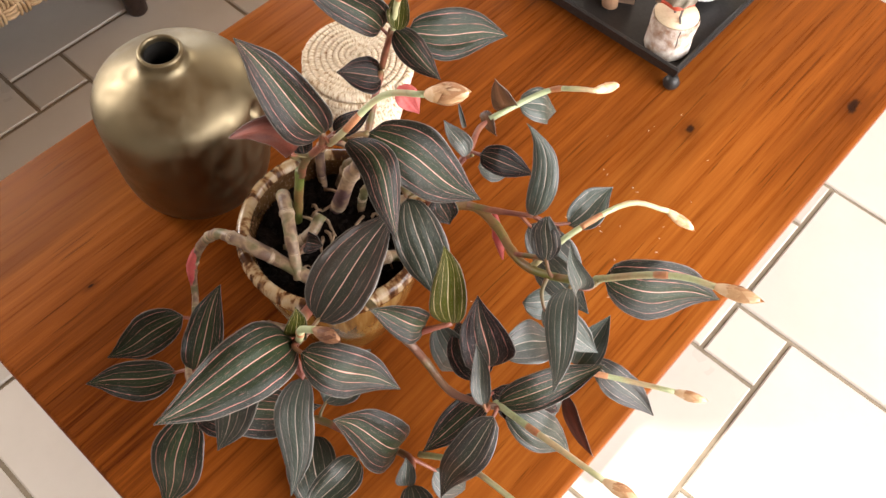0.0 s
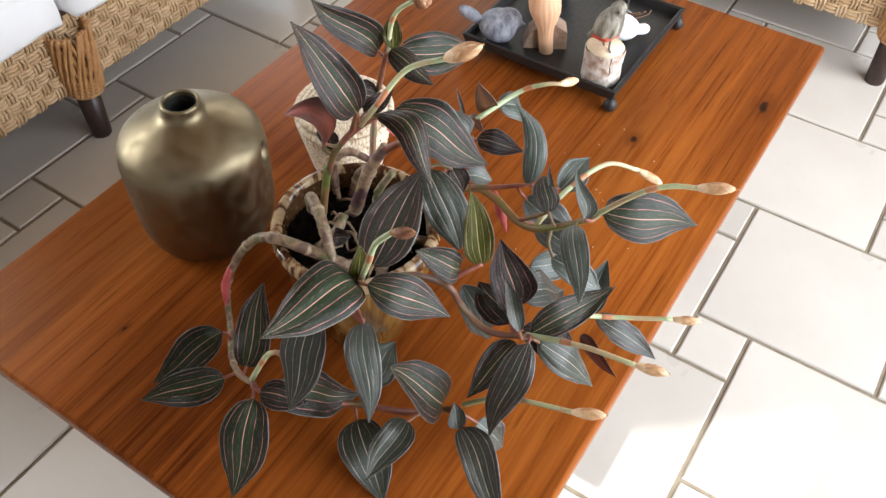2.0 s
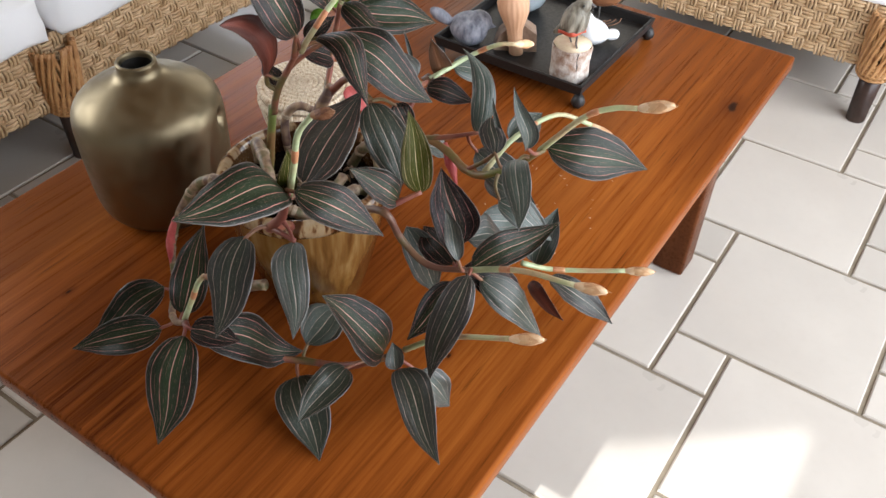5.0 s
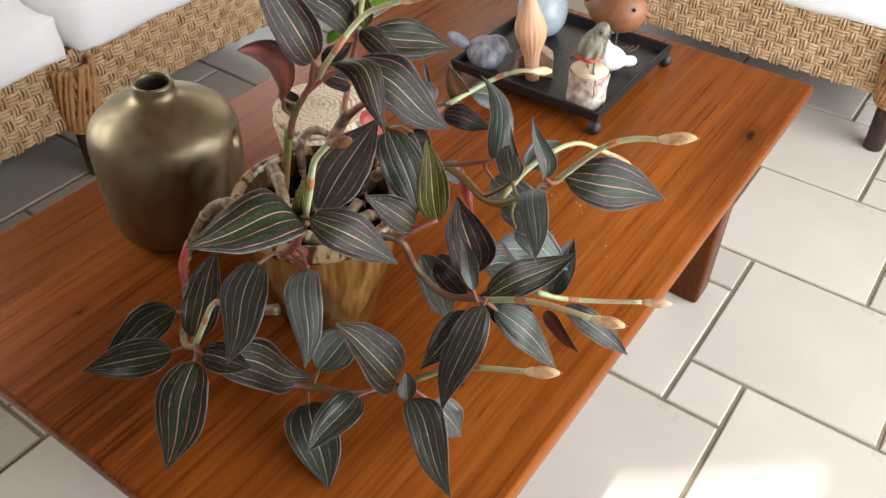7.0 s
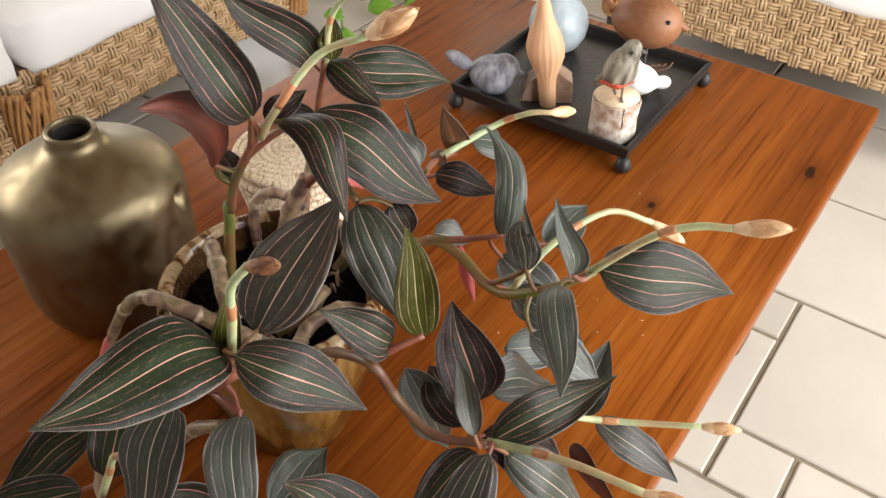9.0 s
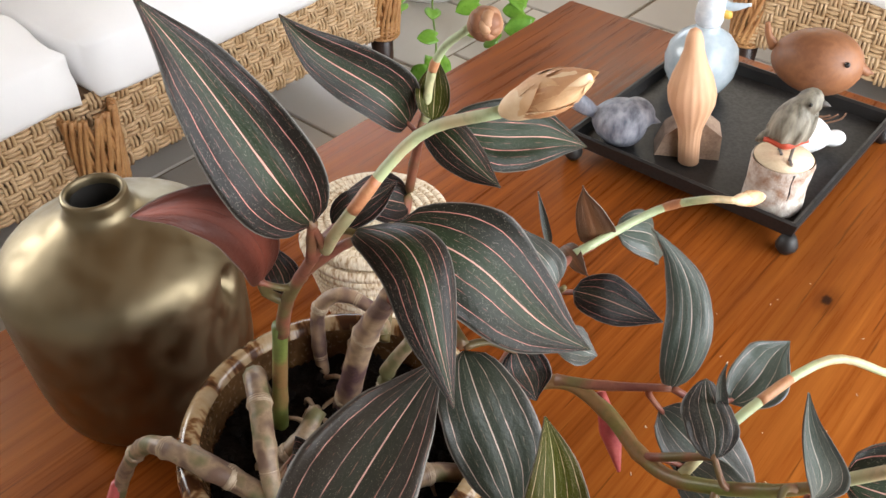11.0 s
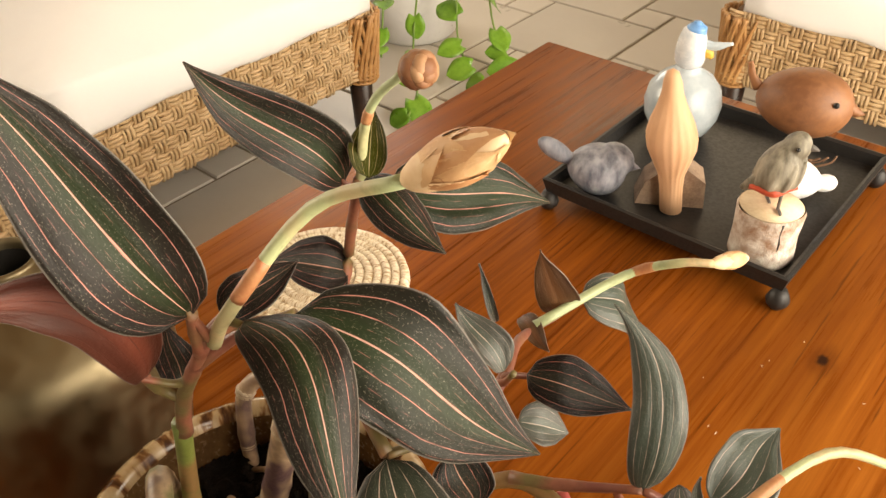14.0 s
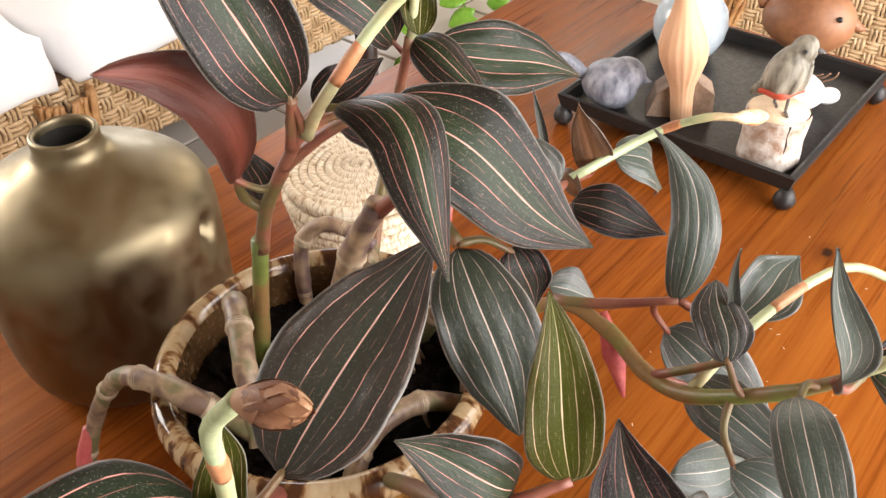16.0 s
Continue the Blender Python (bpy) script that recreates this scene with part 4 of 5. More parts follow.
leaf((0.291, -0.323, 0.594), (0.345, -0.289, 0.516), 0.036, M_LEAF_HALF_SHEEN, roll=-10, bend=0.1, cup=-0.1)
leaf((0.304, -0.196, 0.501), (0.380, -0.184, 0.463), 0.034, M_LEAF_HALF_SHEEN, roll=-20, bend=0.05)
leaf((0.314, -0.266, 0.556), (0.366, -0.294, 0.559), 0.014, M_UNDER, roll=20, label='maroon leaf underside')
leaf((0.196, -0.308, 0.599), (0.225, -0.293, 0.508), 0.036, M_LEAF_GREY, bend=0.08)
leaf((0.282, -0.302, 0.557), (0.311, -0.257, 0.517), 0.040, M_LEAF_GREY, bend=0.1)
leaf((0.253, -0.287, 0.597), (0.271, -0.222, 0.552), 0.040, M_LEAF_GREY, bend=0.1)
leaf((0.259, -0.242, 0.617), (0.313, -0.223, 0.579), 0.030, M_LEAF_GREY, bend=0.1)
leaf((0.271, -0.322, 0.597), (0.316, -0.272, 0.532), 0.036, M_LEAF_DARK, bend=0.1)
# front shoots
leaf((0.161, -0.428, 0.707), (0.161, -0.537, 0.752), 0.049, bend=0.1, cup=-0.1)
leaf((0.179, -0.434, 0.719), (0.234, -0.392, 0.669), 0.038, roll=-5, bend=0.08, cup=-0.05)
leaf((0.160, -0.422, 0.700), (0.160, -0.418, 0.742), 0.017, M_LEAF_PALE)
leaf((0.170, -0.433, 0.659), (0.222, -0.498, 0.630), 0.030, M_LEAF_GREY, bend=0.08, cup=-0.15)
leaf((0.129, -0.451, 0.657), (0.138, -0.510, 0.587), 0.040, M_LEAF_HALF_SHEEN, roll=10, bend=0.05, cup=-0.05)
leaf((0.227, -0.390, 0.512), (0.195, -0.432, 0.607), 0.050, bend=0.05)
leaf((0.084, -0.487, 0.535), (0.127, -0.401, 0.456), 0.048, roll=15, bend=0.06)
leaf((0.131, -0.399, 0.467), (0.120, -0.324, 0.457), 0.045, M_LEAF_GREY)
leaf((0.082, -0.504, 0.547), (0.098, -0.572, 0.467), 0.048, bend=0.08, cup=-0.1)
leaf((0.085, -0.497, 0.552), (0.125, -0.475, 0.540), 0.030, M_LEAF_DARK)
leaf((0.010, -0.481, 0.490), (-0.049, -0.548, 0.482), 0.040, roll=-5, bend=0.06)
leaf((-0.036, -0.437, 0.487), (-0.077, -0.515, 0.447), 0.043, roll=-5, bend=0.05)
leaf((0.036, -0.470, 0.518), (0.018, -0.408, 0.583), 0.038, roll=-5, bend=0.04)
leaf((0.142, -0.428, 0.452), (0.217, -0.484, 0.434), 0.051, M_LEAF_HALF_SHEEN, bend=0.06)
leaf((0.206, -0.423, 0.507), (0.209, -0.496, 0.503), 0.034, M_LEAF_HALF_SHEEN, roll=-5, bend=0.05)
leaf((0.263, -0.413, 0.535), (0.347, -0.471, 0.527), 0.034, M_LEAF_HALF_SHEEN, bend=0.08)
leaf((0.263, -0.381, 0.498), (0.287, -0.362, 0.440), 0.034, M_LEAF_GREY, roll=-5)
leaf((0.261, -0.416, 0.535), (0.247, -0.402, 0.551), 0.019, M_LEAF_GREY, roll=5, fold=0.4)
leaf((0.045, -0.325, 0.590), (0.066, -0.322, 0.603), 0.020, M_LEAF_DARK)

# flower stalks
def spike(points, tip, fat=0.36, n=9, stretch=1.1):
    """A flower stalk through the points with a dry bud from its end to the tip."""
    stem(points, [0.0040, 0.0037, 0.0034, 0.0032], M_SPIKE, "flower_stalk", 0.05)
    way = Vector(tip) - Vector(points[-1])
    if fat > 0.5:
        bud_cluster(Vector(points[-1]) - way * 0.06, way, way.length * stretch)
    else:
        bud(Vector(points[-1]) - way * 0.06, way, way.length * stretch, fat, n)


spike([(0.078, -0.306, 0.750), (0.093, -0.305, 0.774), (0.112, -0.280, 0.810), (0.146, -0.270, 0.830)], (0.181, -0.266, 0.856), 0.44, 12, 1.08)
spike([(0.003, -0.161, 0.712), (0.005, -0.156, 0.745), (0.014, -0.154, 0.765), (0.034, -0.156, 0.784)], (0.058, -0.157, 0.797), 0.80, 13, 1.0)
spike([(0.098, -0.128, 0.640), (0.122, -0.076, 0.655), (0.148, -0.066, 0.671), (0.163, -0.056, 0.672)], (0.171, -0.023, 0.660))
spike([(0.286, -0.219, 0.676), (0.323, -0.217, 0.726), (0.346, -0.210, 0.741), (0.366, -0.205, 0.746)], (0.398, -0.201, 0.759), 0.40)
spike([(0.226, -0.216, 0.622), (0.238, -0.178, 0.648), (0.256, -0.124, 0.652), (0.282, -0.092, 0.632)], (0.310, -0.081, 0.616))
spike([(0.296, -0.250, 0.560), (0.315, -0.228, 0.545), (0.347, -0.210, 0.546), (0.384, -0.194, 0.554)], (0.412, -0.184, 0.560), 0.40)
spike([(0.282, -0.330, 0.606), (0.314, -0.336, 0.630), (0.346, -0.339, 0.647), (0.388, -0.338, 0.655)], (0.417, -0.334, 0.660), 0.42)
spike([(0.249, -0.386, 0.526), (0.276, -0.377, 0.550), (0.306, -0.375, 0.572), (0.356, -0.381, 0.608)], (0.386, -0.374, 0.620), 0.40)
spike([(0.162, -0.424, 0.700), (0.178, -0.430, 0.742), (0.192, -0.436, 0.780), (0.208, -0.436, 0.803)], (0.231, -0.433, 0.814), 0.50, 14, 1.0)
spike([(0.066, -0.488, 0.546), (0.078, -0.483, 0.575), (0.092, -0.482, 0.604), (0.107, -0.485, 0.624)], (0.126, -0.480, 0.626), 0.50, 10, 1.0)
own(part("sheath", tube([(0.164, -0.196, 0.620), (0.178, -0.204, 0.604), (0.190, -0.210, 0.584)], [0.003, 0.0065, 0.001], 6), M_PINK, plant, "bright pink torn sheath"))
own(part("sheath", tube([(-0.050, -0.392, 0.545), (-0.058, -0.400, 0.515), (-0.056, -0.408, 0.488)], [0.004, 0.0055, 0.002], 6), M_PINK, plant, "bright pink torn sheath"))

for line in ([(0.118, -0.345, 0.578), (0.108, -0.318, 0.592), (0.112, -0.285, 0.590), (0.124, -0.262, 0.576)], [(0.070, -0.238, 0.575), (0.088, -0.236, 0.606), (0.112, -0.246, 0.612), (0.128, -0.262, 0.590)],
             [(0.030, -0.338, 0.574), (0.042, -0.318, 0.590), (0.038, -0.298, 0.598)], [(0.082, -0.322, 0.572), (0.094, -0.302, 0.588), (0.090, -0.276, 0.592)], [(0.012, -0.250, 0.572), (0.016, -0.240, 0.600), (0.030, -0.232, 0.612)]):
    stem(line, [0.0085, 0.0088, 0.008], M_STEM)
rnd_root = random.Random(21)
for _ in range(26):
    ang, rad = rnd_root.uniform(0, 6.28), rnd_root.uniform(0.01, 0.062)
    x, y = POT[0] + rad * math.cos(ang), POT[1] + rad * math.sin(ang)
    dx, dy = rnd_root.uniform(-0.026, 0.026), rnd_root.uniform(-0.026, 0.026)
    own(part("root", tube([(x, y, 0.571), (x + dx * 0.4, y + dy * 0.3, 0.578), (x + dx * 0.7, y + dy * 0.8, 0.577), (x + dx, y + dy, 0.571)], [0.0018, 0.0016, 0.0013, 0.0008], 7, 4, 0.15), M_ROOT, plant))


# ---- tray with figurines ----
def square_tray(x0, x1, y0, y1, z):
    t = thing("metal_tray", "square black metal tray on ball feet", "tray", at=((x0 + x1) / 2, (y0 + y1) / 2, TOP))
    w, d, h = (x1 - x0) / 2, (y1 - y0) / 2, 0.017
    bm = bmesh.new()
    rows = []
    for inset, zz in ((0.004, 0.0), (0.0, h), (0.0035, h + 0.001), (0.007, h - 0.001), (0.010, 0.004)):
        rows.append([bm.verts.new((sx * (w - inset), sy * (d - inset), z - TOP + zz)) for sx, sy in ((-1, -1), (1, -1), (1, 1), (-1, 1))])
    for a, b in zip(rows, rows[1:]):
        for i in range(4):
            bm.faces.new((a[i], a[(i + 1) % 4], b[(i + 1) % 4], b[i]))
    bm.faces.new(rows[0][::-1])
    bm.faces.new(rows[-1])
    bmesh.ops.recalc_face_normals(bm, faces=bm.faces)
    part("dish", bm, M_TRAY, t, smooth=False)
    for sx in (-1, 1):
        for sy in (-1, 1):
            part("ball_foot", lathe([(0, 0), (0.006, 0.001), (0.010, 0.006), (0.011, 0.010), (0.009, 0.016), (0.006, z - TOP + 0.001), (0, z - TOP + 0.001)], (sx * (w - 0.006), sy * (d - 0.006), 0), 20), M_TRAY, t)
    return t


TZ = TOP + 0.021
FLOOR = TZ + 0.004
square_tray(-0.130, 0.138, 0.213, 0.482, TZ)

M_SLATE = speckled("slate_glaze", (0.08, 0.09, 0.125), (0.38, 0.39, 0.44), 95, 0.42, fine=160, bump=0.6, stretch=(1, 1, 0.45))
M_CARVED = speckled("carved_wood", (0.55, 0.29, 0.15), (0.70, 0.42, 0.25), 14, 0.6, fine=120, bump=0.3, stretch=(1, 1, 0.2))
M_TERRA = speckled("terracotta", (0.17, 0.066, 0.028), (0.33, 0.145, 0.062), 14, 0.5, fine=160, bump=0.3)
M_BARK = speckled("birch_bark", (0.27, 0.145, 0.08), (0.70, 0.66, 0.60), 55, 0.75, fine=130, bump=0.8, depth=0.003)
M_CUT = speckled("cut_wood", (0.60, 0.45, 0.28), (0.78, 0.65, 0.46), 40, 0.7)
M_FEATHER = speckled("painted_feather", (0.06, 0.05, 0.032), (0.36, 0.33, 0.26), 110, 0.55, fine=150, stretch=(1, 1, 0.25), bump=0.6)
M_RED = speckled("red_paint", (0.45, 0.06, 0.03), (0.55, 0.10, 0.05), 40, 0.5)
M_WHITE = speckled("white_porcelain", (0.78, 0.78, 0.78), (0.84, 0.84, 0.84), 20, 0.3)
M_BLUE = speckled("pale_blue_glaze", (0.34, 0.42, 0.48), (0.55, 0.62, 0.66), 22, 0.12, fine=120, bump=0.05)
M_BLUECAP = speckled("blue_paint", (0.10, 0.28, 0.60), (0.18, 0.40, 0.75), 40, 0.3)
M_BEAK = speckled("yellow_paint", (0.65, 0.38, 0.06), (0.75, 0.48, 0.10), 40, 0.4)
M_WIRE = speckled("grey_wire", (0.10, 0.09, 0.085), (0.2, 0.19, 0.18), 60, 0.5, 0.4)
M_TWIG = speckled("brown_twig", (0.14, 0.07, 0.04), (0.26, 0.14, 0.08), 60, 0.7)
M_BLACK = speckled("black_paint", (0.01, 0.01, 0.01), (0.02, 0.02, 0.02), 60, 0.3)


def body_mesh(line, radii, flat=1.0, seg=20, steps=6, groove=0, depth=0.0):
    """A rounded animal-like body swept along a line, with round ends."""
    bm = bmesh.new()
    pts = glide(line, steps)
    n = len(pts)
    rings = []
    for i, q in enumerate(pts):
        d = (pts[min(i + 1, n - 1)] - pts[max(i - 1, 0)]).normalized()
        side = d.cross(Vector((0.02, 0.03, 1)))
        side = side.normalized() if side.length > 0.05 else Vector((1, 0, 0))
        up = side.cross(d).normalized()
        f = i / (n - 1) * (len(radii) - 1)
        k = min(int(f), len(radii) - 2)
        g = f - k
        g = g * g * (3 - 2 * g)
        r = radii[k] + (radii[k + 1] - radii[k]) * g
        rings.append([bm.verts.new(q + (side * math.cos(a) * flat + up * math.sin(a)) * r * (1 + (depth * math.cos(groove * a) if groove else 0))) for a in (2 * math.pi * j / seg for j in range(seg))])
    for a, b in zip(rings, rings[1:]):
        for j in range(seg):
            bm.faces.new((a[j], a[(j + 1) % seg], b[(j + 1) % seg], b[j]))
    bm.faces.new(rings[0][::-1])
    bm.faces.new(rings[-1])
    bmesh.ops.recalc_face_normals(bm, faces=bm.faces)
    return bm


def egg_into(bm, centre, way, length, r, taper=0.25, seg=22, rings=16, flat=1.0):
    """An egg along way, thinner towards its far end by taper."""
    vs = blob_into(bm, (0, 0, 0), (1, 1, 1), None, seg, rings)
    for v in vs:
        k = 1 - taper * v.co.z
        v.co = Vector((v.co.x * r * k * flat, v.co.y * r * k, v.co.z * length / 2))
    bmesh.ops.transform(bm, matrix=Matrix.Translation(centre) @ aim(way), verts=vs)


def melt(ob, voxel=0.0014, rounds=8):
    """Blends the lumps of one figure into a single smooth skin."""
    r = ob.modifiers.new("skin", "REMESH")
    r.mode, r.voxel_size, r.use_smooth_shade = "VOXEL", voxel, True
    s = ob.modifiers.new("soften", "SMOOTH")
    s.factor, s.iterations = 0.5, rounds
    return ob


def slate_bird(x, y):
    b = bmesh.new()
    egg_into(b, (x + 0.004, y + 0.002, FLOOR + 0.026), (-0.8, -0.35, 0.12), 0.062, 0.0275, 0.12)
    egg_into(b, (x + 0.020, y + 0.009, FLOOR + 0.038), (1, 0.4, 0.1), 0.040, 0.0195, 0.1)
    egg_into(b, (x + 0.040, y + 0.018, FLOOR + 0.033), (1, 0.4, -0.1), 0.012, 0.0035, 0.6, 10, 8)
    egg_into(b, (x - 0.033, y - 0.020, FLOOR + 0.044), (-0.75, -0.45, 0.58), 0.046, 0.0105, -0.1, flat=0.7)
    tagged(melt(part("bird_figurine", b, M_SLATE)), "small slate-blue glazed ceramic bird figurine", "figurine", "bird figurines on the tray")


def carved_bird(x, y):
    z = FLOOR
    b = lathe([(0, 0.002), (0.011, 0.002), (0.0115, 0.03), (0.013, 0.045), (0.0185, 0.060), (0.0237, 0.075), (0.0248, 0.088), (0.0208, 0.103), (0.0142, 0.120), (0.0102, 0.133), (0.0088, 0.144), (0.0058, 0.153), (0, 0.157)],
              (x, y, z), 72, lambda a, h: 0.022 * math.cos(18 * a) if h < 0.112 else 0)
    for v in b.verts:
        v.co.x -= 0.11 * (v.co.z - z)
        v.co.y -= 0.05 * (v.co.z - z)
    tagged(part("carved_bird", b, M_CARVED), "upright carved pale wood bird figurine with grooved back", "figurine", "bird figurines on the tray")
    r = bmesh.new()
    prof = [(-0.042, 0.0), (0.028, 0.0), (0.026, 0.030), (0.004, 0.046), (-0.016, 0.044), (-0.034, 0.026)]
    n = len(prof)
    ends = [[r.verts.new((x + p * 0.85 - k * 0.016, y + 0.010 + k * 0.026 + p * 0.5, z + q)) for p, q in prof] for k in (0, 1)]
    for i in range(n):
        r.faces.new((ends[0][i - 1], ends[0][i], ends[1][i], ends[1][i - 1]))
    r.faces.new(ends[0])
    r.faces.new(ends[1][::-1])
    bmesh.ops.recalc_face_normals(r, faces=r.faces)
    tagged(part("half_log", r, speckled("split_wood", (0.20, 0.13, 0.09), (0.40, 0.29, 0.21), 60, 0.7, bump=0.5), smooth=False), "small split half log behind the carved bird", "log")


def log_bird(x, y):
    z = FLOOR
    t = thing("log_slice", "short barked log slice with a dark crack", "log", at=(x, y, z))
    t.scale = (0.88, 0.88, 0.92)
    part("bark", lathe([(0.033, 0), (0.0345, 0.004), (0.0335, 0.03), (0.0345, 0.056), (0.033, 0.060)], n=40, wave=lambda a, h: 0.04 * noise.noise(Vector((math.cos(a) * 2, math.sin(a) * 2, h * 40)))), M_BARK, t)
    part("cut_face", lathe([(0, 0.0), (0.030, 0.0), (0.030, 0.058), (0.0325, 0.0605), (0.0, 0.062)], n=40), M_CUT, t)
    part("crack", tube([(0.0235, -0.0238, 0.058), (0.0228, -0.0245, 0.046), (0.0238, -0.0235, 0.034), (0.0232, -0.024, 0.024)], [0.0016, 0.0009, 0.0012, 0.0005], 6, 4), M_BLACK, t, "dark split in the bark")
    b = thing("painted_bird", "painted wooden bird with red belly standing on the log", "figurine", "bird figurines on the tray", at=(x, y, z + 0.056))
    zz = 0.021
    f = bmesh.new()
    egg_into(f, (-0.001, -0.001, zz + 0.020), (0.2, 0.15, 1), 0.054, 0.0188, 0.22)
    egg_into(f, (0.007, 0.006, zz + 0.041), (0.3, 0.2, 1), 0.027, 0.0125, 0.1)
    egg_into(f, (-0.015, -0.012, zz + 0.004), (-0.6, -0.45, -0.45), 0.030, 0.008, 0.3, flat=0.6)
    for k in range(9):
        a = k / 9 * 2 * math.pi
        egg_into(f, (0.0165 * math.cos(a), 0.0165 * math.sin(a), zz + 0.017), (0.25 - 0.1 * math.cos(a), 0.2 - 0.1 * math.sin(a), 1), 0.030, 0.0045, 0.2, 8, 6)
    melt(part("body", f, M_FEATHER, b), 0.0011, 3)
    e = bmesh.new()
    egg_into(e, (0.012, -0.006, zz + 0.044), (0, 0, 1), 0.004, 0.002, 0, 8, 6)
    part("eye", e, M_BLACK, b)
    e = bmesh.new()
    egg_into(e, (0.020, 0.008, zz + 0.042), (1, 0.1, -0.1), 0.012, 0.003, 0.6, 8, 6)
    part("beak", e, M_WIRE, b)
    part("belly", body_mesh([(-0.020, -0.016, zz + 0.001), (-0.004, -0.004, zz + 0.001), (0.014, 0.008, zz + 0.003)], [0.003, 0.0085, 0.004], 2.1), M_RED, b, "red painted belly")
    for k in (-1, 1):
        part("leg", tube([(0.010 * k * 0.8, 0.010 * k * -0.6, 0.001), (0.010 * k * 0.8, 0.010 * k * -0.6, 0.012), (0.008 * k, -0.006 * k, zz + 0.006)], 0.0016, 6), M_WIRE, b)
        part("toe", tube([(0.008 * k, -0.006 * k, 0.0025), (0.008 * k + 0.006, -0.006 * k - 0.008, 0.002)], 0.0015, 6), M_WIRE, b)


def white_bird(x, y):
    b = bmesh.new()
    egg_into(b, (x - 0.002, y + 0.002, FLOOR + 0.022), (0.75, 0.65, -0.25), 0.054, 0.0215, 0.2)
    egg_into(b, (x - 0.016, y - 0.005, FLOOR + 0.040), (-0.3, -0.3, 1), 0.034, 0.0150, 0.05)
    egg_into(b, (x + 0.020, y + 0.023, FLOOR + 0.015), (0.7, 0.75, 0.0), 0.028, 0.0095, -0.1)
    tagged(melt(part("white_bird", b, M_WHITE)), "small plain white porcelain bird figurine", "figurine", "bird figurines on the tray")


def clay_bird(x, y, z):
    b = thing("clay_bird", "plump round terracotta bird figurine on wire legs", "figurine", "bird figurines on the tray", at=(x, y, FLOOR))
    h = z - FLOOR
    f = bmesh.new()
    egg_into(f, (0, 0, h), (-0.95, -0.3, 0.05), 0.098, 0.0365, 0.08, 28, 20)
    part("body", f, M_TERRA, b)
    part("beak", body_mesh([(0.042, 0.014, h), (0.050, 0.017, h - 0.003), (0.057, 0.019, h - 0.004)], [0.008, 0.005, 0.001]), M_TERRA, b)
    part("tail", body_mesh([(-0.045, -0.014, h + 0.008), (-0.054, -0.017, h + 0.022), (-0.058, -0.018, h + 0.036)], [0.006, 0.004, 0.003], 0.6), M_TERRA, b)
    e = bmesh.new()
    blob_into(e, (0.0370, -0.0180, h + 0.0155), (0.0032, 0.0026, 0.0032))
    part("eye", e, M_BLACK, b)
    for k in (-1, 1):
        part("leg", tube([(0.006 * k, 0.004, 0.0), (0.006 * k, 0.004, h - 0.030)], 0.0014, 6), M_WIRE, b)
    for k in range(4):
        part("twig", tube([(0.01 * k - 0.010, -0.004 * k, 0.002), (0.012 + 0.01 * k, -0.014 + 0.005 * k, 0.012), (0.028 + 0.006 * k, -0.018 + 0.008 * k, 0.020)], 0.0012, 5), M_TWIG, b)


def duck_vase(x, y):
    d = thing("duck_bottle", "pale blue glazed round bottle with a bird-head stopper", "bottle", at=(x, y, FLOOR))
    part("body", lathe([(0, 0.0), (0.022, 0.0), (0.034, 0.010), (0.0415, 0.026), (0.0435, 0.042), (0.040, 0.058), (0.030, 0.071), (0.018, 0.079), (0.014, 0.082), (0.014, 0.090), (0, 0.092)], n=40), M_BLUE, d)
    part("head", lathe([(0, 0.084), (0.0135, 0.085), (0.0162, 0.091), (0.0172, 0.099), (0.0165, 0.109), (0.0148, 0.118), (0.012, 0.126), (0.006, 0.132), (0, 0.134)], n=32), speckled("pale_glaze", (0.48, 0.54, 0.60), (0.76, 0.78, 0.80), 60, 0.2, fine=150), d, "pale mottled bird-head stopper")
    part("cap", body_mesh([(0.002, 0.001, 0.122), (0.002, 0.001, 0.129), (0.002, 0.001, 0.136)], [0.011, 0.011, 0.004]), M_BLUECAP, d, "bright blue cap")
    part("beak", body_mesh([(0.012, 0.004, 0.110), (0.024, 0.008, 0.111), (0.040, 0.014, 0.116)], [0.007, 0.005, 0.002], 0.6), M_BLUE, d)
    part("chin", body_mesh([(0.012, 0.004, 0.104), (0.018, 0.006, 0.101), (0.022, 0.007, 0.097)], [0.006, 0.006, 0.003]), M_BEAK, d, "yellow painted chin")


slate_bird(-0.090, 0.246)
carved_bird(-0.004, 0.262)
log_bird(0.095, 0.254)
white_bird(0.083, 0.360)
clay_bird(0.050, 0.428, 0.527)
duck_vase(-0.075, 0.408)


M_CRUMB = speckled("dry_flake", (0.45, 0.30, 0.18), (0.70, 0.58, 0.42), 80, 0.8)


def crumbs():
    bm = bmesh.new()
    rnd = random.Random(31)
    for _ in range(26):
        x, y = rnd.uniform(0.12, 0.30), rnd.gauss(0.02, 0.10)
        egg_into(bm, (x, y, TOP + 0.0006), (rnd.uniform(-1, 1), rnd.uniform(-1, 1), 0.0), rnd.uniform(0.0012, 0.004), rnd.uniform(0.0003, 0.0006), 0.2, 6, 4)
    tagged(part("dry_flakes", bm, M_CRUMB), "tiny pale dry flakes fallen on the tabletop", "debris", kind="stuff")


crumbs()


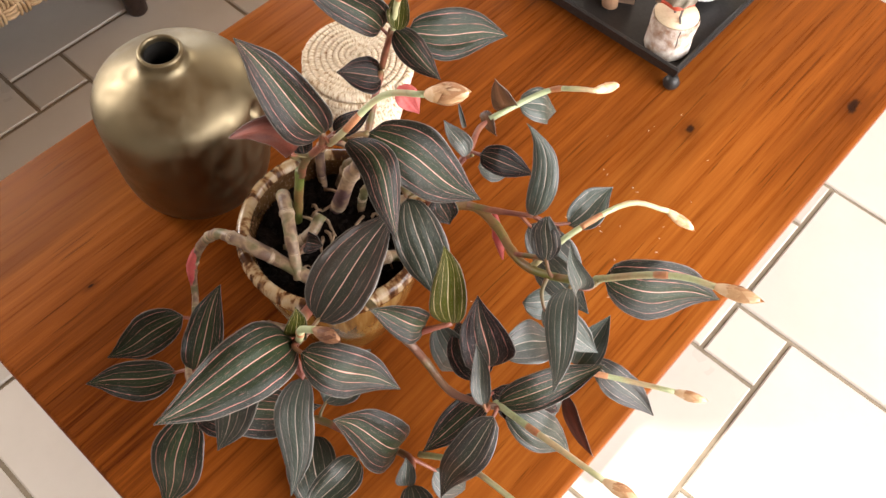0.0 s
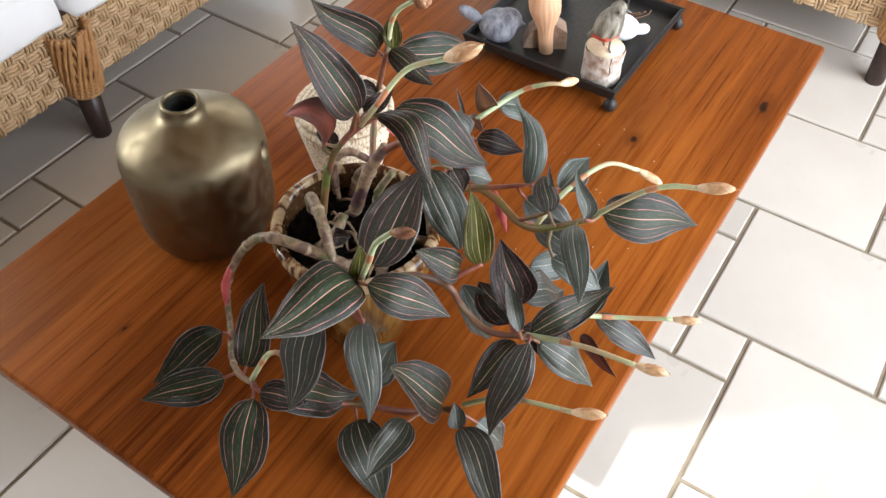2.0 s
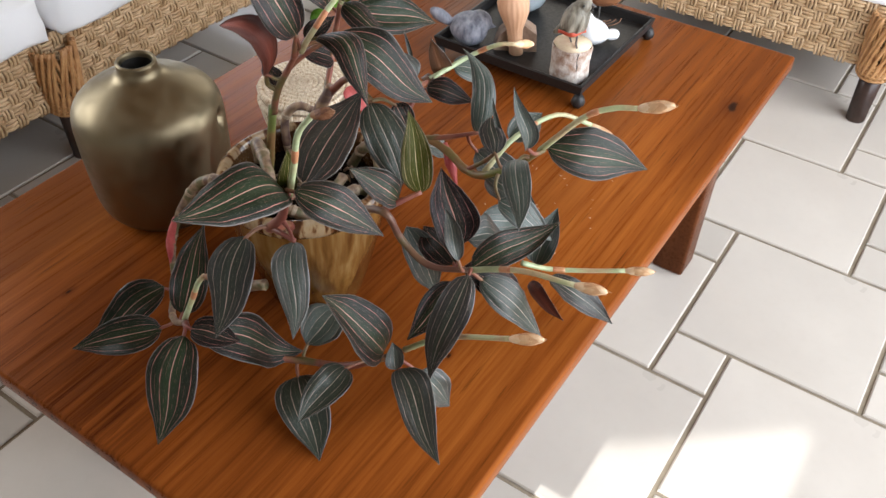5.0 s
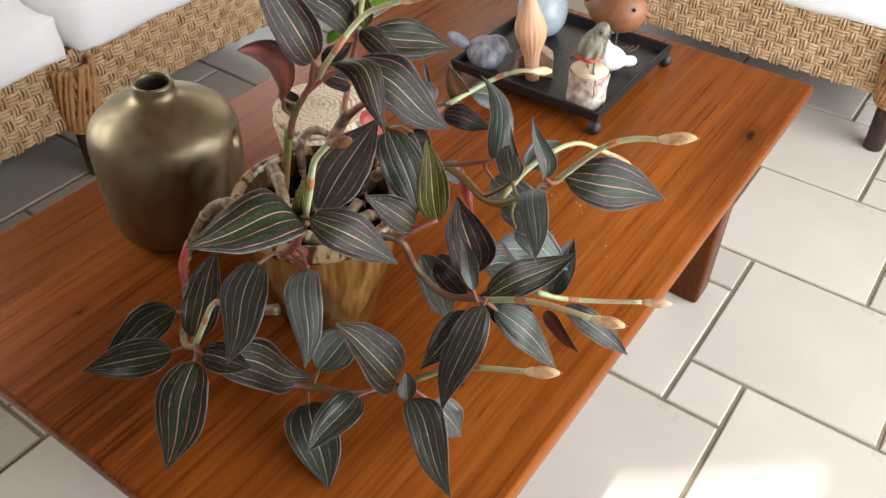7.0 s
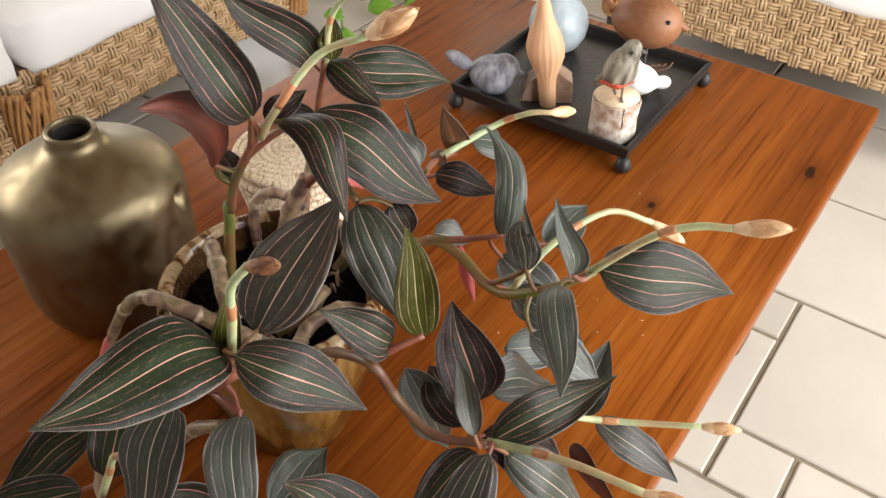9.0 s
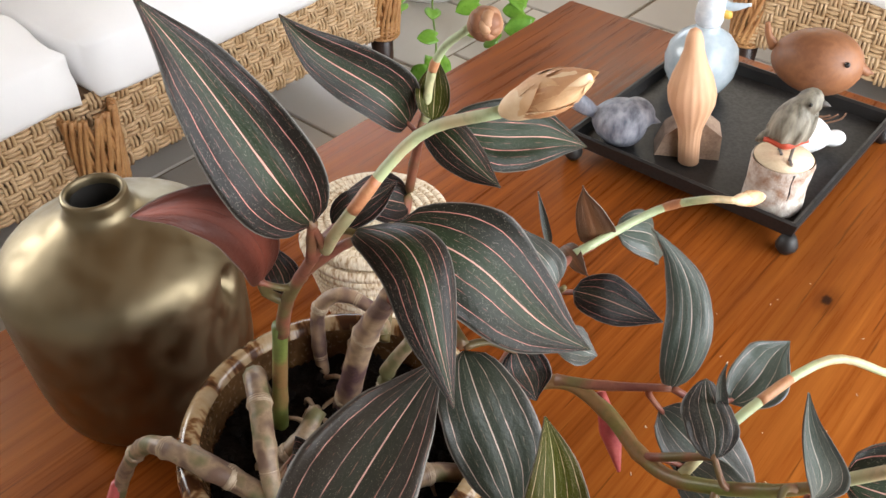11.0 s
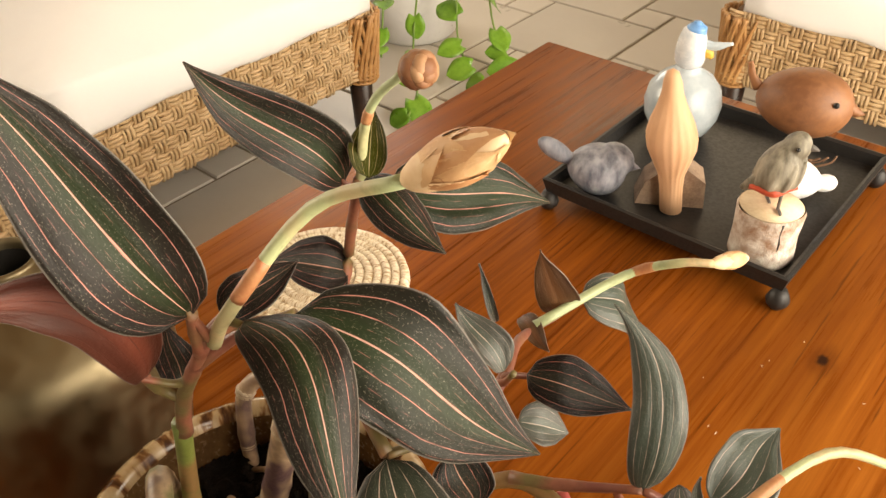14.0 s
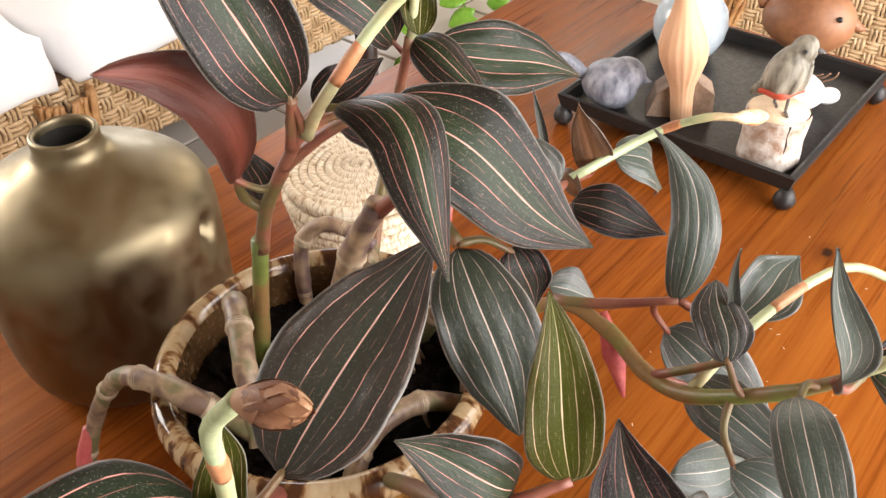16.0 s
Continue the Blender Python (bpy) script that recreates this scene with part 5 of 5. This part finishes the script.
# ---- trailing pothos ----
M_POTHOS = speckled("pothos_leaf", (0.10, 0.26, 0.02), (0.22, 0.44, 0.05), 14, 0.35, fine=90)
M_VINE = speckled("green_vine", (0.12, 0.24, 0.04), (0.22, 0.34, 0.08), 40, 0.5)
M_PLANTER = speckled("white_planter", (0.72, 0.72, 0.72), (0.80, 0.80, 0.79), 10, 0.35)
PX, PY = -1.235, 1.195
tagged(part("white_planter", lathe([(0, 0.0), (0.105, 0.0), (0.115, 0.008), (0.132, 0.12), (0.145, 0.24), (0.147, 0.25), (0.140, 0.252), (0.136, 0.24), (0.13, 0.22), (0, 0.22)], (PX, PY, 0), 48), M_PLANTER),
       "round white plastic planter on the tiled floor", "planter")


def heart_leaf(at, way, size, face):
    bm = bmesh.new()
    n = 9
    way = Vector(way).normalized()
    face = Vector(face)
    nrm = (face - way * face.dot(way)).normalized()
    side = way.cross(nrm)
    at = Vector(at)
    rows = []
    for i in range(n + 1):
        u = i / n
        hw = size * 0.44 * (math.sin(math.pi * min(u * 0.86 + 0.14, 1.0)) ** 0.8)
        row = []
        for v in (-1, -0.5, 0, 0.5, 1):
            back = 0.16 * size * abs(v) * (1 - u) ** 3
            p = at + way * (u * size - back) + side * v * hw + nrm * (0.18 * hw * v * v - 0.12 * size * u * u)
            row.append(bm.verts.new(p))
        rows.append(row)
    for a, b in zip(rows, rows[1:]):
        for j in range(4):
            bm.faces.new((a[j], a[j + 1], b[j + 1], b[j]))
    ret = bmesh.ops.extrude_face_region(bm, geom=bm.faces[:])
    bmesh.ops.translate(bm, vec=nrm * -0.0008, verts=[g for g in ret["geom"] if isinstance(g, bmesh.types.BMVert)])
    bmesh.ops.recalc_face_normals(bm, faces=bm.faces)
    return bm


def pothos():
    p = thing("pothos", "trailing pothos with bright green heart-shaped leaves", "plant", at=(PX, PY, 0.22))
    rnd = random.Random(12)
    vines = [[(PX, PY, 0.22), (PX + 0.10, PY - 0.08, 0.29), (PX + 0.17, PY - 0.16, 0.22), (PX + 0.22, PY - 0.24, 0.10), (PX + 0.32, PY - 0.34, 0.05), (PX + 0.36, PY - 0.42, 0.03)],
             [(PX, PY, 0.22), (PX + 0.11, PY - 0.02, 0.29), (PX + 0.21, PY - 0.07, 0.20), (PX + 0.26, PY - 0.12, 0.08), (PX + 0.36, PY - 0.18, 0.04), (PX + 0.45, PY - 0.24, 0.03)],
             [(PX, PY, 0.22), (PX + 0.10, PY + 0.03, 0.30), (PX + 0.23, PY + 0.01, 0.22), (PX + 0.30, PY - 0.03, 0.10), (PX + 0.38, PY - 0.07, 0.04), (PX + 0.46, PY - 0.12, 0.03)],
             [(PX, PY, 0.22), (PX + 0.05, PY - 0.12, 0.30), (PX + 0.10, PY - 0.20, 0.24), (PX + 0.13, PY - 0.25, 0.13), (PX + 0.17, PY - 0.30, 0.08)]]
    back = Matrix.Translation((-PX, -PY, -0.22))
    for line in vines:
        v = part("vine", tube(line, 0.0026, 6), M_VINE, p)
        v.matrix_parent_inverse = back
        pts = glide(line, 5)
        for k in range(7, len(pts), 3):
            q = pts[k]
            d = Vector((rnd.uniform(-1, 1), rnd.uniform(-1, 0.4), rnd.uniform(-0.7, 0.2)))
            o = part("leaf", heart_leaf(q + Vector((0, 0, 0.012)), d, rnd.uniform(0.045, 0.07), (0.6 + rnd.uniform(-0.4, 0.4), -0.6, 0.8)), M_POTHOS, p)
            o.matrix_parent_inverse = back
    return p


pothos()

# ---- floor tiles ----
BIG_X, BIG_Y, SMALL_X, SMALL_Y, JOINT = 0.3277, 0.3288, 0.1031, 0.1133, 0.008
CX, CY = 0.3556, 0.1784


def tile_mesh(name, sx, sy):
    bm = bmesh.new()
    rows = []
    for inset, z in ((0.0, -0.006), (0.0, -0.0025), (0.0025, 0.0)):
        rows.append([bm.verts.new((inset if i in (0, 3) else sx - inset, inset if i in (0, 1) else sy - inset, z)) for i in range(4)])
    for a, b in zip(rows, rows[1:]):
        for i in range(4):
            bm.faces.new((a[i], a[(i + 1) % 4], b[(i + 1) % 4], b[i]))
    bm.faces.new(rows[-1])
    bmesh.ops.recalc_face_normals(bm, faces=bm.faces)
    me = bpy.data.meshes.new(name)
    bm.to_mesh(me)
    bm.free()
    me.materials.append(M_TILE)
    return me


big_tile, small_tile = tile_mesh("large_tile", BIG_X - JOINT, BIG_Y - JOINT), tile_mesh("small_tile", SMALL_X - JOINT, SMALL_Y - JOINT)
far_verts, far_faces = [], []
for m in range(-12, 13):
    for k in range(-12, 13):
        x, y = CX + m * BIG_X - k * SMALL_X, CY + m * SMALL_Y + k * BIG_Y
        for me, px, py, side, name in ((small_tile, x, y, (SMALL_X, SMALL_Y), "small_tile"), (big_tile, x + SMALL_X, y + SMALL_Y - BIG_Y, (BIG_X, BIG_Y), "large_tile")):
            if not (X0 - 0.14 < px < X1 + 0.14 - side[0] and Y0 - 0.14 < py < Y1 + 0.14 - side[1]):
                continue
            if -1.75 < px < 1.15 and -1.1 < py < 1.95:
                o = new(name, me)
                o.location = (px + JOINT / 2, py + JOINT / 2, 0)
                o.parent = floor
            else:
                i, sx, sy = len(far_verts), side[0] - JOINT, side[1] - JOINT
                far_verts += [(px + a * sx, py + b * sy, 0.0) for a, b in ((0, 0), (1, 0), (1, 1), (0, 1))]
                far_faces.append((i, i + 1, i + 2, i + 3))
me = bpy.data.meshes.new("distant_tiles")
me.from_pydata(far_verts, [], far_faces)
me.materials.append(M_TILE)
far = new("distant_tiles", me)
far.parent = floor
far["kind"] = "stuff"
